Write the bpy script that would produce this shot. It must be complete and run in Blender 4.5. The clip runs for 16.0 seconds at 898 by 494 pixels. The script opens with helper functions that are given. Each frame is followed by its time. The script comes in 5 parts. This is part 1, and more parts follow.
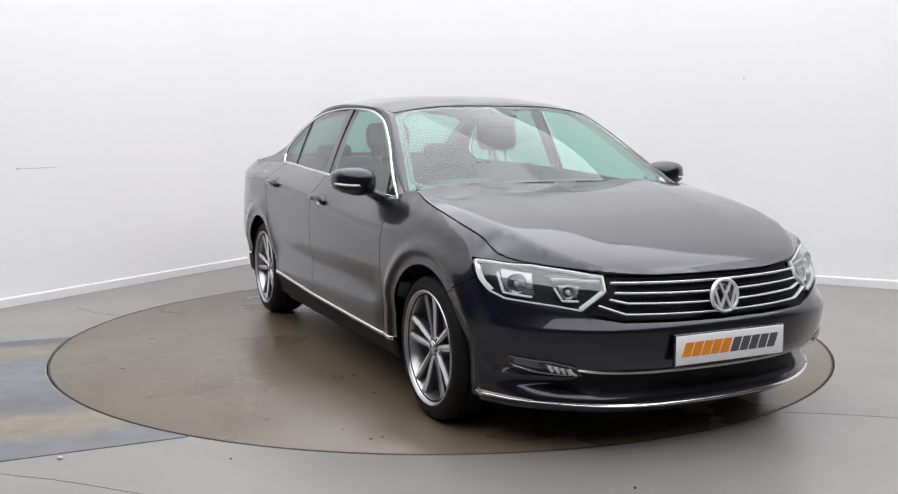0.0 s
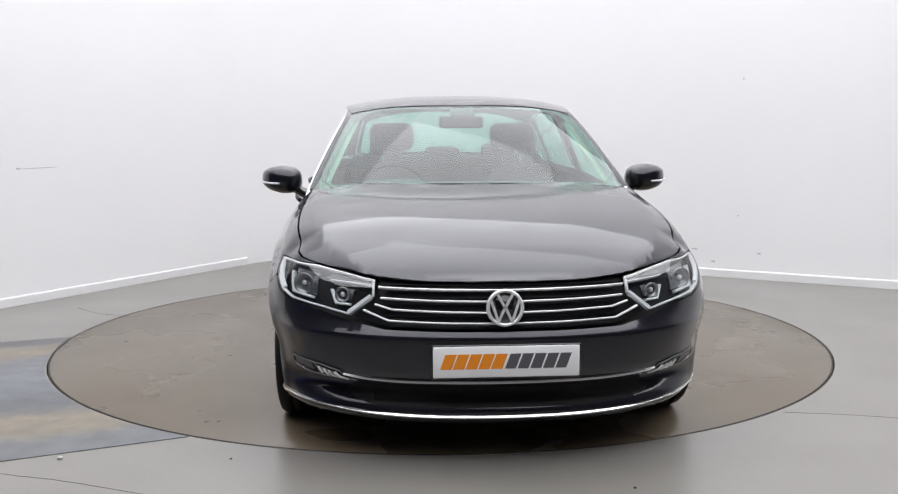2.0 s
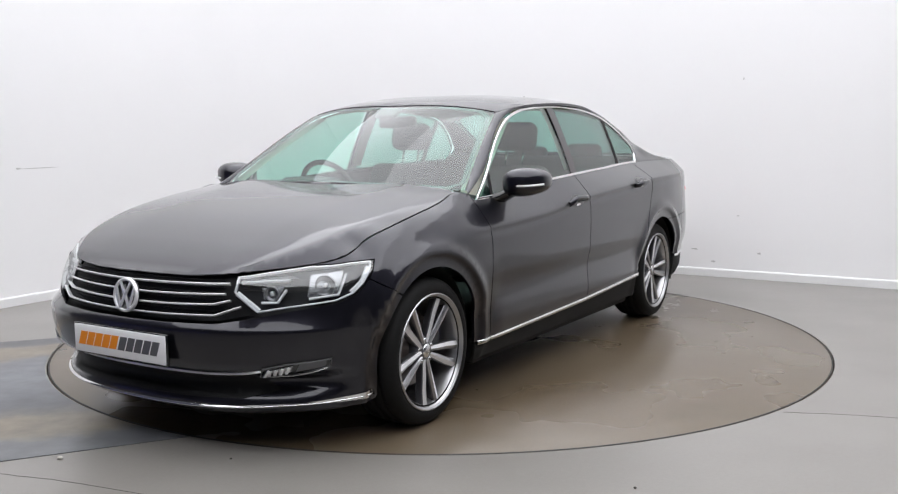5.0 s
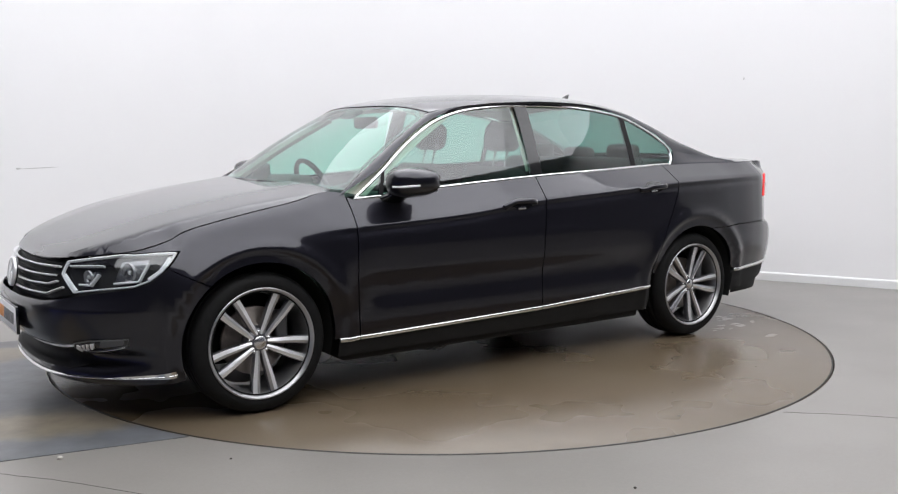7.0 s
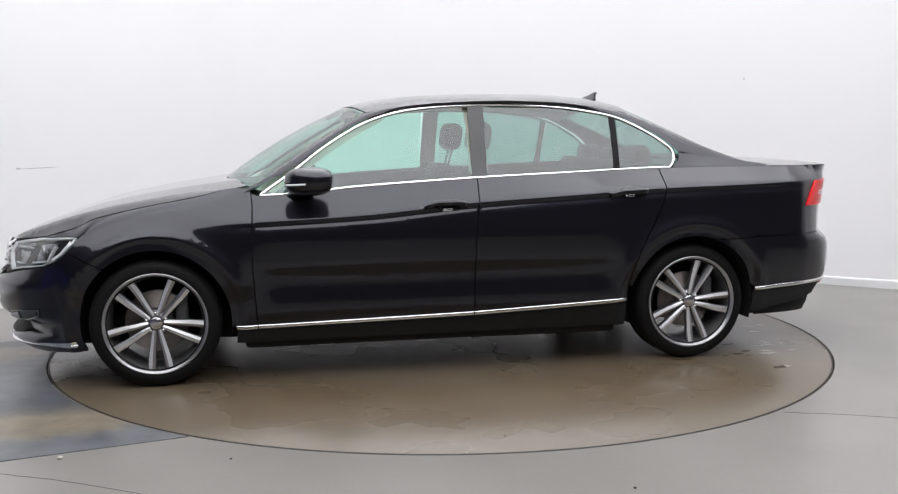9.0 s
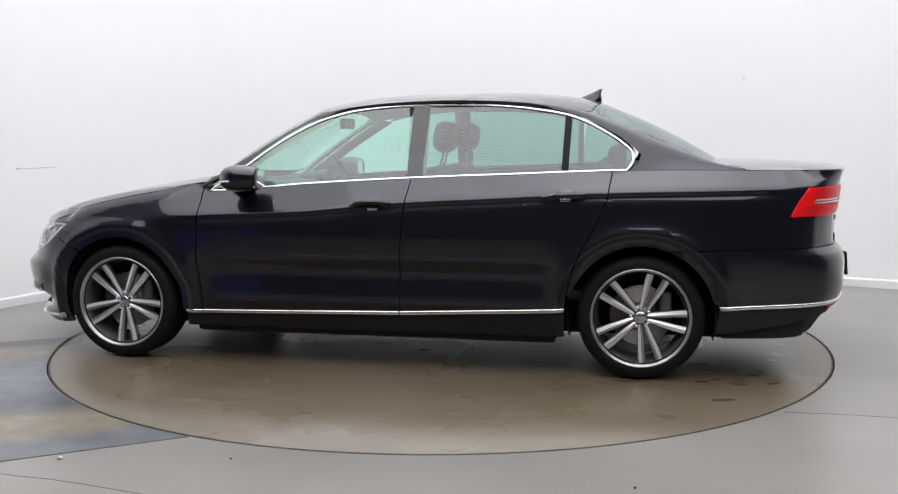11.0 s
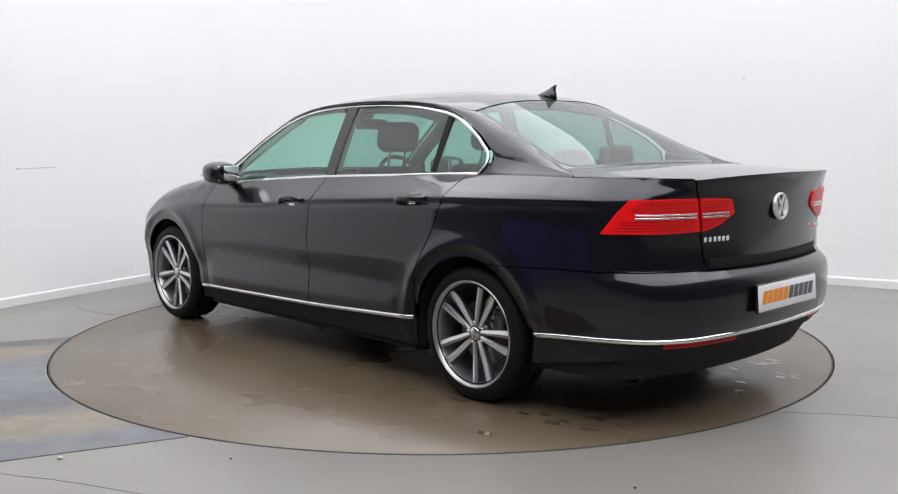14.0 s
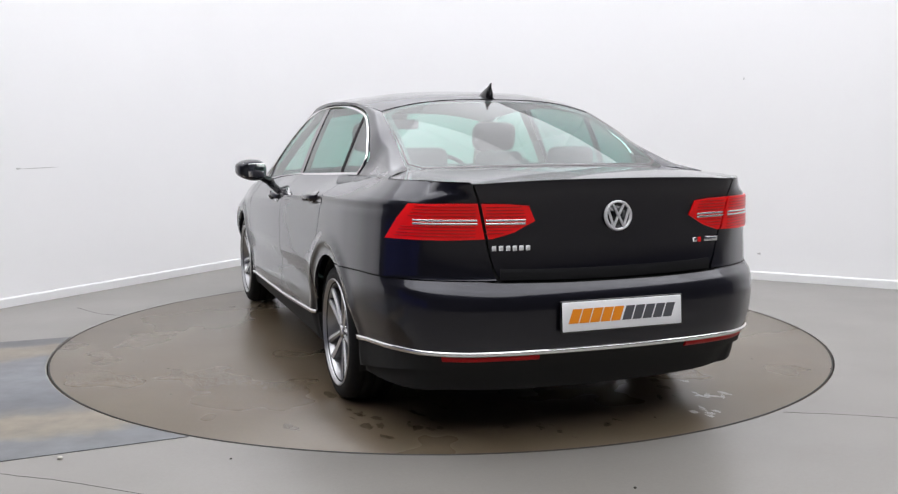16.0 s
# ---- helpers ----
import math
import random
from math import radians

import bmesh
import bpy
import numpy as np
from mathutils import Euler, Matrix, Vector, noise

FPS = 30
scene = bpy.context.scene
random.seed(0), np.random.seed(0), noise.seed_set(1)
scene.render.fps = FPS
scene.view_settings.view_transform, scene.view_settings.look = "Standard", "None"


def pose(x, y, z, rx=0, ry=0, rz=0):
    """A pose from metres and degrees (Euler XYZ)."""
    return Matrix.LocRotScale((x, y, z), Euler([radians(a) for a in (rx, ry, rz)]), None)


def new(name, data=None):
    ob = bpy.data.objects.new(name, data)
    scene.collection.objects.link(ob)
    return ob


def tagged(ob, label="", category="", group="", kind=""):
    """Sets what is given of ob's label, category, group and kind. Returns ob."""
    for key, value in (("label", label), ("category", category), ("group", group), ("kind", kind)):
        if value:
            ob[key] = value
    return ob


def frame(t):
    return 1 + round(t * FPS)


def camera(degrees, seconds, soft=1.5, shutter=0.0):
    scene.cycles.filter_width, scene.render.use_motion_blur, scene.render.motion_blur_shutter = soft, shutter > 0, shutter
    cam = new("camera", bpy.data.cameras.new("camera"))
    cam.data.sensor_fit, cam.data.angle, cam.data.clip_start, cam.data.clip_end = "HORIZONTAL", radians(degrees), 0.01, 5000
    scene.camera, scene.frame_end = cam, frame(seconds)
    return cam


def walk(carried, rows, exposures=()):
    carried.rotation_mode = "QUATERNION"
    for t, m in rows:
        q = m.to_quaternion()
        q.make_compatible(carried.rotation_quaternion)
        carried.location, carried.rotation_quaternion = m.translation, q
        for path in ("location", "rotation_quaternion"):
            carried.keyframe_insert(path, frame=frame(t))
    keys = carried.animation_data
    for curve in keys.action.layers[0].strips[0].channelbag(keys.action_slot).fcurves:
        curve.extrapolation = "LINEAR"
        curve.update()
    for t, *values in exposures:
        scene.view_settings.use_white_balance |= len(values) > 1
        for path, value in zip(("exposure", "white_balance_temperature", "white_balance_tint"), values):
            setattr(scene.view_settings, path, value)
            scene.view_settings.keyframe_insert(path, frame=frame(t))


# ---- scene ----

from mathutils.geometry import delaunay_2d_cdt

# ---------------------------------------------------------------- camera
cam = camera(50.85, 16.0, soft=1.25)
EYE = pose(0.0, -5.744, 1.215, 90 - 6.76, 0.2, -0.49)
walk(cam, [(0.0, EYE), (16.0, EYE)])

# ---------------------------------------------------------------- light
world = bpy.data.worlds.new("studio_world")
scene.world = world
world.use_nodes = True
world.node_tree.nodes["Background"].inputs[0].default_value = (0.5, 0.52, 0.55, 1)
world.node_tree.nodes["Background"].inputs[1].default_value = 0.02
# glow of the added ceiling panels, by row from the white walls
WALL_ROW_GLOW, INNER_ROW_GLOW, FRONT_GLOW = 2.15, 2.85, 2.6
scene.view_settings.exposure = -0.02

# ---------------------------------------------------------------- materials


def mat(name, color, rough=0.5, metal=0.0, coat=0.0, noise_scale=0.0, noise_amount=0.0, bump=0.0, bump_scale=200.0, spec=0.5, coat_rough=0.03):
    m = bpy.data.materials.new(name)
    m.use_nodes = True
    nt = m.node_tree
    b = nt.nodes["Principled BSDF"]
    b.inputs["Base Color"].default_value = (*color, 1)
    b.inputs["Roughness"].default_value = rough
    b.inputs["Metallic"].default_value = metal
    b.inputs["Coat Weight"].default_value = coat
    b.inputs["Coat Roughness"].default_value = coat_rough
    b.inputs["Specular IOR Level"].default_value = spec
    if noise_amount or bump:
        co = nt.nodes.new("ShaderNodeTexCoord")
    if noise_amount:
        n = nt.nodes.new("ShaderNodeTexNoise")
        n.inputs["Scale"].default_value = noise_scale
        n.inputs["Detail"].default_value = 6
        nt.links.new(co.outputs["Object"], n.inputs["Vector"])
        mix = nt.nodes.new("ShaderNodeMix")
        mix.data_type = "RGBA"
        mix.inputs["A"].default_value = (*[c * (1 - noise_amount) for c in color], 1)
        mix.inputs["B"].default_value = (*[min(1, c * (1 + noise_amount)) for c in color], 1)
        nt.links.new(n.outputs["Fac"], mix.inputs["Factor"])
        nt.links.new(mix.outputs["Result"], b.inputs["Base Color"])
    if bump:
        n2 = nt.nodes.new("ShaderNodeTexNoise")
        n2.inputs["Scale"].default_value = bump_scale
        n2.inputs["Detail"].default_value = 4
        nt.links.new(co.outputs["Object"], n2.inputs["Vector"])
        bu = nt.nodes.new("ShaderNodeBump")
        bu.inputs["Strength"].default_value = bump
        bu.inputs["Distance"].default_value = 0.002
        nt.links.new(n2.outputs["Fac"], bu.inputs["Height"])
        nt.links.new(bu.outputs["Normal"], b.inputs["Normal"])
    return m


def glass(name, tint):
    m = bpy.data.materials.new(name)
    m.use_nodes = True
    nt = m.node_tree
    nt.nodes.remove(nt.nodes["Principled BSDF"])
    out = nt.nodes["Material Output"]
    tr = nt.nodes.new("ShaderNodeBsdfTransparent")
    tr.inputs["Color"].default_value = (*tint, 1)
    gl = nt.nodes.new("ShaderNodeBsdfGlossy")
    gl.inputs["Roughness"].default_value = 0.01
    lw = nt.nodes.new("ShaderNodeLayerWeight")
    lw.inputs["Blend"].default_value = 0.5
    fr = nt.nodes.new("ShaderNodeMath")
    fr.operation = "POWER"
    fr.inputs[1].default_value = 4.0
    nt.links.new(lw.outputs["Facing"], fr.inputs[0])
    sc = nt.nodes.new("ShaderNodeMath")
    sc.operation = "MULTIPLY_ADD"
    sc.inputs[1].default_value, sc.inputs[2].default_value = 0.80, 0.125
    nt.links.new(fr.outputs[0], sc.inputs[0])
    fr = sc
    mix = nt.nodes.new("ShaderNodeMixShader")
    nt.links.new(fr.outputs[0], mix.inputs[0])
    nt.links.new(tr.outputs[0], mix.inputs[1])
    nt.links.new(gl.outputs[0], mix.inputs[2])
    nt.links.new(mix.outputs[0], out.inputs["Surface"])
    return m


def glow(name, color, strength):
    m = bpy.data.materials.new(name)
    m.use_nodes = True
    b = m.node_tree.nodes["Principled BSDF"]
    b.inputs["Base Color"].default_value = (*color, 1)
    b.inputs["Emission Color"].default_value = (*color, 1)
    b.inputs["Emission Strength"].default_value = strength
    return m


def paint_material():
    m = mat("grey_metallic_paint", (0.012, 0.0115, 0.013), 0.38, 0.80, 1.0, spec=0.15, coat_rough=0.04)
    nt = m.node_tree
    b = nt.nodes["Principled BSDF"]
    b.inputs["Coat IOR"].default_value = 1.50
    co = nt.nodes.new("ShaderNodeTexCoord")
    n = nt.nodes.new("ShaderNodeTexNoise")
    n.inputs["Scale"].default_value = 900
    n.inputs["Detail"].default_value = 2
    nt.links.new(co.outputs["Object"], n.inputs["Vector"])
    mix = nt.nodes.new("ShaderNodeMix")
    mix.data_type = "RGBA"
    mix.inputs["A"].default_value = (0.0105, 0.0103, 0.0148, 1)
    mix.inputs["B"].default_value = (0.0225, 0.022, 0.031, 1)
    nt.links.new(n.outputs["Fac"], mix.inputs["Factor"])
    nt.links.new(mix.outputs["Result"], b.inputs["Base Color"])
    return m


PAINT = paint_material()
BLACK = mat("black_plastic", (0.008, 0.008, 0.009), 0.55, bump=0.15, bump_scale=900, spec=0.2)
GLOSSBLACK = mat("gloss_black_trim", (0.006, 0.006, 0.007), 0.08, coat=0.5)
SHELL = mat("dark_underbody", (0.006, 0.006, 0.006), 0.8, noise_scale=30, noise_amount=0.4)
CHROME = mat("polished_chrome", (0.82, 0.82, 0.82), 0.09, 1.0)
BADGE = mat("bright_badge_chrome", (0.82, 0.82, 0.83), 0.35, 0.45)
SATIN = mat("satin_chrome", (0.75, 0.75, 0.76), 0.25, 1.0)
RUBBER = mat("tyre_rubber", (0.007, 0.007, 0.007), 0.65, noise_scale=60, noise_amount=0.35, bump=0.3, bump_scale=400, spec=0.2)
ALLOY = mat("machined_alloy", (0.86, 0.86, 0.87), 0.30, 0.55, bump=0.05, bump_scale=1500)
ALLOYDARK = mat("grey_painted_alloy", (0.13, 0.13, 0.14), 0.35, 0.7, coat=0.6)
RIMGREY = mat("silver_grey_rim", (0.50, 0.50, 0.51), 0.3, 0.9)
STEEL = mat("brake_steel", (0.25, 0.22, 0.2), 0.45, 0.9, noise_scale=40, noise_amount=0.3)
GLASS = glass("green_tinted_glass", (0.53, 0.84, 0.74))
GLASSREAR = glass("dark_tinted_glass", (0.33, 0.58, 0.52))
LENS = glass("clear_lens", (0.93, 0.95, 0.96))
REDLENS = mat("red_lamp_lens", (0.92, 0.010, 0.012), 0.28, coat=0.25, spec=0.2, noise_scale=15, noise_amount=0.1)
REDDARK = mat("dark_red_lamp_lens", (0.45, 0.006, 0.008), 0.35, spec=0.2)
REFLECTOR = mat("lamp_reflector", (0.42, 0.42, 0.43), 0.25, 0.9, noise_scale=90, noise_amount=0.5, bump=0.6, bump_scale=120)
LAMPSILVER = mat("lamp_housing_silver", (0.34, 0.34, 0.35), 0.3, 0.8)
LAMPGREY = mat("lamp_housing_grey", (0.10, 0.10, 0.105), 0.3, 0.4)
LAMPDARK = mat("lamp_housing_dark", (0.030, 0.030, 0.033), 0.3, 0.2)
WHITELENS = mat("white_lamp_guide", (0.85, 0.86, 0.87), 0.2)
PLATE = mat("white_plate", (0.84, 0.84, 0.85), 0.3, noise_scale=8, noise_amount=0.03)
ORANGE = mat("orange_print", (0.85, 0.27, 0.01), 0.4)
PRINTGREY = mat("grey_print", (0.09, 0.09, 0.1), 0.4)
FABRIC = mat("dark_seat_fabric", (0.045, 0.042, 0.040), 0.9, noise_scale=120, noise_amount=0.4, bump=0.5, bump_scale=600)
DASH = mat("dark_dashboard_plastic", (0.055, 0.053, 0.05), 0.6, bump=0.3, bump_scale=700)
TRIMLIGHT = mat("beige_pillar_trim", (0.62, 0.59, 0.50), 0.7, bump=0.2, bump_scale=500)

# ---------------------------------------------------------------- building helpers


def finish(bm, name, material, parent=None, label="", smooth=True):
    me = bpy.data.meshes.new(name)
    bm.to_mesh(me)
    bm.free()
    for p in me.polygons:
        p.use_smooth = smooth
    me.materials.append(material)
    ob = new(name, me)
    if parent is not None:
        ob.parent = parent
    if label:
        tagged(ob, label)
    return ob


def part(name, bm, material, parent, label="", smooth=True):
    return finish(bm, name, material, parent, label, smooth)


def rbox(cx, cy, cz, sx, sy, sz, r=0.02, seg=2, m=None):
    bm = bmesh.new()
    bmesh.ops.create_cube(bm, size=1.0)
    for v in bm.verts:
        v.co = Vector((v.co.x * sx, v.co.y * sy, v.co.z * sz))
    if r > 0:
        bmesh.ops.bevel(bm, geom=bm.edges[:], offset=r, segments=seg, profile=0.5, affect="EDGES")
    if m is not None:
        bm.transform(m)
    bm.transform(Matrix.Translation((cx, cy, cz)))
    return bm


def cyl(p0, p1, r0, r1=None, n=20, cap=True):
    bm = bmesh.new()
    p0, p1 = Vector(p0), Vector(p1)
    d = p1 - p0
    bmesh.ops.create_cone(bm, cap_ends=cap, segments=n, radius1=r0, radius2=r0 if r1 is None else r1, depth=d.length)
    bm.transform(Matrix.Translation((p0 + p1) / 2) @ d.to_track_quat("Z", "Y").to_matrix().to_4x4())
    return bm


def lathe(profile, n=64, axis="Y"):
    """A turned shape: profile rows (radius, along the axis)."""
    bm = bmesh.new()
    rings = []
    for r, h in profile:
        ring = []
        for i in range(n):
            a = 2 * math.pi * i / n
            ring.append(bm.verts.new((r * math.cos(a), h, r * math.sin(a)) if axis == "Y" else (r * math.cos(a), r * math.sin(a), h)))
        rings.append(ring)
    for a, b in zip(rings, rings[1:]):
        for i in range(n):
            j = (i + 1) % n
            bm.faces.new((a[i], a[j], b[j], b[i]))
    bmesh.ops.recalc_face_normals(bm, faces=bm.faces[:])
    return bm


def pchip(xs, ys):
    """A smooth curve through the knots that never overshoots."""
    xs, ys = np.asarray(xs, float), np.asarray(ys, float)
    o = np.argsort(xs)
    xs, ys = xs[o], ys[o]
    h, d = np.diff(xs), np.diff(ys) / np.diff(xs)
    m = np.zeros(len(xs))
    m[0], m[-1] = d[0], d[-1]
    for i in range(1, len(xs) - 1):
        if d[i - 1] * d[i] > 0:
            w1, w2 = 2 * h[i] + h[i - 1], h[i] + 2 * h[i - 1]
            m[i] = (w1 + w2) / (w1 / d[i - 1] + w2 / d[i])

    def f(x):
        x = np.asarray(x, float)
        c = np.clip(x, xs[0], xs[-1])
        i = np.clip(np.searchsorted(xs, c, "right") - 1, 0, len(xs) - 2)
        t = (c - xs[i]) / h[i]
        return (ys[i] * (1 + 2 * t) * (1 - t) ** 2 + m[i] * h[i] * t * (1 - t) ** 2 + ys[i + 1] * t * t * (3 - 2 * t) - m[i + 1] * h[i] * t * t * (1 - t))

    return f


def sstep(a, b, x):
    t = np.clip((x - a) / (b - a), 0, 1)
    return t * t * (3 - 2 * t)


# ---------------------------------------------------------------- the car's surfaces (x ahead, y left, z up)
HUBZ, HUBX, ARCH = 0.313, 1.396, 0.357
PLAN = [(2.270, 0), (2.266, .15), (2.250, .30), (2.213, .45), (2.135, .61), (2.03, .74), (1.91, .827), (1.76, .884), (1.6, .902), (1.4, .911), (1.0, .914), (.5, .916),
        (0, .916), (-.5, .915), (-1, .912), (-1.4, .914), (-1.7, .908), (-1.95, .882), (-2.12, .838), (-2.265, .762), (-2.365, .635), (-2.425, .45), (-2.448, .30), (-2.460, .15), (-2.464, 0)]
_p = np.array(PLAN)
_arc = np.concatenate([[0], np.cumsum(np.hypot(*np.diff(_p, axis=0).T))])


def catmull(knots, vals):
    m = np.gradient(vals, knots)

    def f(x):
        x = np.clip(np.asarray(x, float), knots[0], knots[-1])
        i = np.clip(np.searchsorted(knots, x, "right") - 1, 0, len(knots) - 2)
        h = knots[i + 1] - knots[i]
        t = (x - knots[i]) / h
        return (vals[i] * (1 + 2 * t) * (1 - t) ** 2 + m[i] * h * t * (1 - t) ** 2 + vals[i + 1] * t * t * (3 - 2 * t) - m[i + 1] * h * t * t * (1 - t))

    return f


LEN = _arc[-1]
# mirrored knots keep the outline smooth across the middle of nose and tail
_ka = np.concatenate([-_arc[3:0:-1], _arc, 2 * LEN - _arc[-2:-5:-1]])
_kx = np.concatenate([_p[3:0:-1, 0], _p[:, 0], _p[-2:-5:-1, 0]])
_ky = np.concatenate([-_p[3:0:-1, 1], _p[:, 1], -_p[-2:-5:-1, 1]])
PXf, PYf = catmull(_ka, _kx), catmull(_ka, _ky)
_sa = np.linspace(0, LEN, 3000)
_sx, _sy = PXf(_sa), PYf(_sa)


def sx(x):
    """Way round the outline to where the side reaches x."""
    return float(np.interp(-x, -_sx, _sa))


def sf(y):
    i = int(np.argmax(_sx < 1.0))
    return float(np.interp(y, _sy[:i], _sa[:i])) if y >= 0 else -float(np.interp(-y, _sy[:i], _sa[:i]))


def sr(y):
    i = int(np.argmax(_sx < -1.5))
    return float(np.interp(-y, -_sy[i:], _sa[i:]))


CREASE = pchip([2.3, 1.75, 1.4, 1.1, .9, .37, -.19, -.7, -1.23, -1.68, -2.02, -2.3], [.66, .70, .755, .790, .798, .822, .872, .90, .930, .942, .95, .955])
SLOPE = pchip([2.3, 1.75, 1.4, 1.1, .9, .37, -.19, -.7, -1.23, -1.68, -2.02, -2.3], [.7, .78, .82, .70, .80, .85, .95, 1.2, 1.58, 1.45, 1.1, 1.0])
ROUND = pchip([2.3, 1.4, 1.15, .95, .4, -1.3, -1.8, -2.3], [.08, .06, .035, .012, .007, .007, .012, .03])
LOWIN = pchip([.10, .17, .21, .28, .34, .40, .455, .50, .58, .70, .80, 1.2], [.10, .075, .052, .037, .034, .030, .016, .005, 0.0, .003, .009, .03])
FRONT = pchip([.13, .16, .185, .205, .225, .245, .258, .305, .320, .345, .40, .455, .490, .505, .535, .56, .60, .66, .70, .76],
              [.17, .12, .088, .072, .078, .095, .125, .120, .080, .034, .014, .005, .004, .010, .042, .050, .060, .082, .11, .19])
REAR = pchip([.18, .24, .30, .36, .40, .46, .55, .60, .625, .650, .672, .75, .85, .93, 1.0, 1.03, 1.06], [.16, .12, .085, .045, .018, .006, .003, .008, .018, .042, .060, .062, .056, .048, .036, .026, .022])


DOORIN = pchip([.10, .17, .21, .27, .31, .36, .42, .47, .50, .53, .60, .70, .80, 1.2], [.10, .07, .05, .032, .018, .011, .014, .019, .020, .016, .004, .003, .009, .03])
SEAM = pchip([.9, 1.0, 1.17, 1.445, 1.71, 1.77, 1.85, 1.95, 2.3], [.945, .962, .924, .874, .812, .786, .762, .738, .70])


def fold_rows():
    """Rows of points along the flank's crease and the wheel arches' flares."""
    rows = [(sx(x), float(CREASE(x)) + o) for x in np.arange(1.25, -2.2, -.02) for o in (-.040, -.029, -.021, -.012, -.003, .006)]
    rows += [(sx(x), z) for x in np.arange(.9, -1.05, -.03) for z in (.36, .47, .50, .53)]
    for hx in (HUBX, -HUBX):
        rows += [(sx(hx + q * math.cos(a)), HUBZ + q * math.sin(a)) for a in np.linspace(-.1, math.pi + .1, 60) for q in (.432, .424, .408, .388)]
    return np.array(rows)


SEAMFIX = pchip([.5, .95, 2.4], [0, 0, 0])


def side_in(x, z):
    door = sstep(1.02, .80, x) * sstep(-1.08, -.86, x)
    low, zc = LOWIN(z) * (1 - door) + DOORIN(z) * door, CREASE(x)
    up = .012 + (z - zc) * SLOPE(x)
    up = up + 8 * np.maximum(0, z - SEAM(x) + .055) ** 2 * sstep(.9, 1.15, x) * sstep(1.95, 1.7, x)
    r = ROUND(x)
    up = up + SEAMFIX(x) * sstep(0.0, 1.0, (z - zc) / np.maximum(SEAM(x) - zc, .05))
    d = 0.5 * (low + up + np.sqrt((low - up) ** 2 + r * r)) - r * r / (2 * np.sqrt((low - up) ** 2 + r * r) + 1e-6) * .3
    d = d + .006 * np.exp(-((z - zc + .022) / .016) ** 2) * sstep(1.15, .85, x) * sstep(-2.2, -1.9, x)
    d = d + .026 * sstep(-2.02, -2.28, x) * sstep(.63, .675, z)
    for hx in (HUBX, -HUBX):
        q = np.hypot(x - hx, z - HUBZ)
        d = d - .012 * np.exp(-((q - .425) / .035) ** 2) * (q > .425) - .012 * (q <= .425) + .016 * sstep(.427, .385, q)
    return d


def band(s, z, out=0.0):
    """Place on the car's flank, nose or tail: way round the outline and height."""
    s, z = np.asarray(s, float), np.asarray(z, float)
    a, sg = np.abs(s), np.sign(s)
    sg = np.where(sg == 0, 1, sg)
    over = a > LEN
    a2 = np.where(over, 2 * LEN - a, a)
    sg = np.where(over, -sg, sg)
    x, y = PXf(a2), PYf(a2)
    e = 2e-3
    tx, ty = PXf(a2 + e) - PXf(a2 - e), PYf(a2 + e) - PYf(a2 - e)
    l = np.hypot(tx, ty)
    nx, ny = ty / l, -tx / l
    top = sstep(.955, 1.0, z)
    wf, wr = sstep(.25, .9, nx), sstep(.25 + .30 * top, .9 + .09 * top, -nx)
    d = wf * FRONT(z) + wr * REAR(z) + (1 - wf - wr) * side_in(x, z) - out
    return np.stack([x - d * nx, sg * (y - d * ny), z], -1)


BELT = pchip([.93, .887, .354, -.226, -.739, -1.3, -1.6, -1.9, -2.4], [.925, .921, .960, .994, 1.014, 1.035, 1.04, 1.04, 1.04])


def band_y(x, z):
    a = np.interp(-np.asarray(x, float), -_sx, _sa)
    return band(a, z)[..., 1]


def flank(x, z, out=0.0):
    """Side glass and pillars above the belt."""
    x, z = np.asarray(x, float), np.asarray(z, float)
    zb = BELT(x)
    yb = FOOT(x)
    h = np.maximum(z - zb, -.1)
    fillet = sstep(-1.28, -1.55, x) * .045 * (1 - np.exp(-np.maximum(h, 0) / .05))
    return np.stack([x, yb - .36 * h - .22 * h * np.abs(h) - fillet + out, z], -1)


_fx = np.linspace(1.0, -2.0, 40)
FOOT = pchip(_fx, band_y(_fx, BELT(_fx)) - .003)


def normals(f, u, v):
    e = 2e-3
    du = f(u + e, v) - f(u - e, v)
    dv = f(u, v + e) - f(u, v - e)
    n = np.cross(du, dv)
    return n / (np.linalg.norm(n, axis=-1, keepdims=True) + 1e-12)


def inside(poly, pts):
    r = np.zeros(len(pts), bool)
    x, y = pts[:, 0], pts[:, 1]
    for (x0, y0), (x1, y1) in zip(poly, np.roll(poly, -1, 0)):
        c = ((y0 > y) != (y1 > y)) & (x < (x1 - x0) * (y - y0) / (y1 - y0 + 1e-15) + x0)
        r ^= c
    return r


def resample(poly, step, closed=True):
    out = []
    n = len(poly)
    for i in range(n if closed else n - 1):
        a, b = np.array(poly[i], float), np.array(poly[(i + 1) % n], float)
        k = max(1, int(math.ceil(np.linalg.norm(b - a) / step)))
        out += [a + (b - a) * j / k for j in range(k)]
    if not closed:
        out.append(np.array(poly[-1], float))
    return np.array(out)


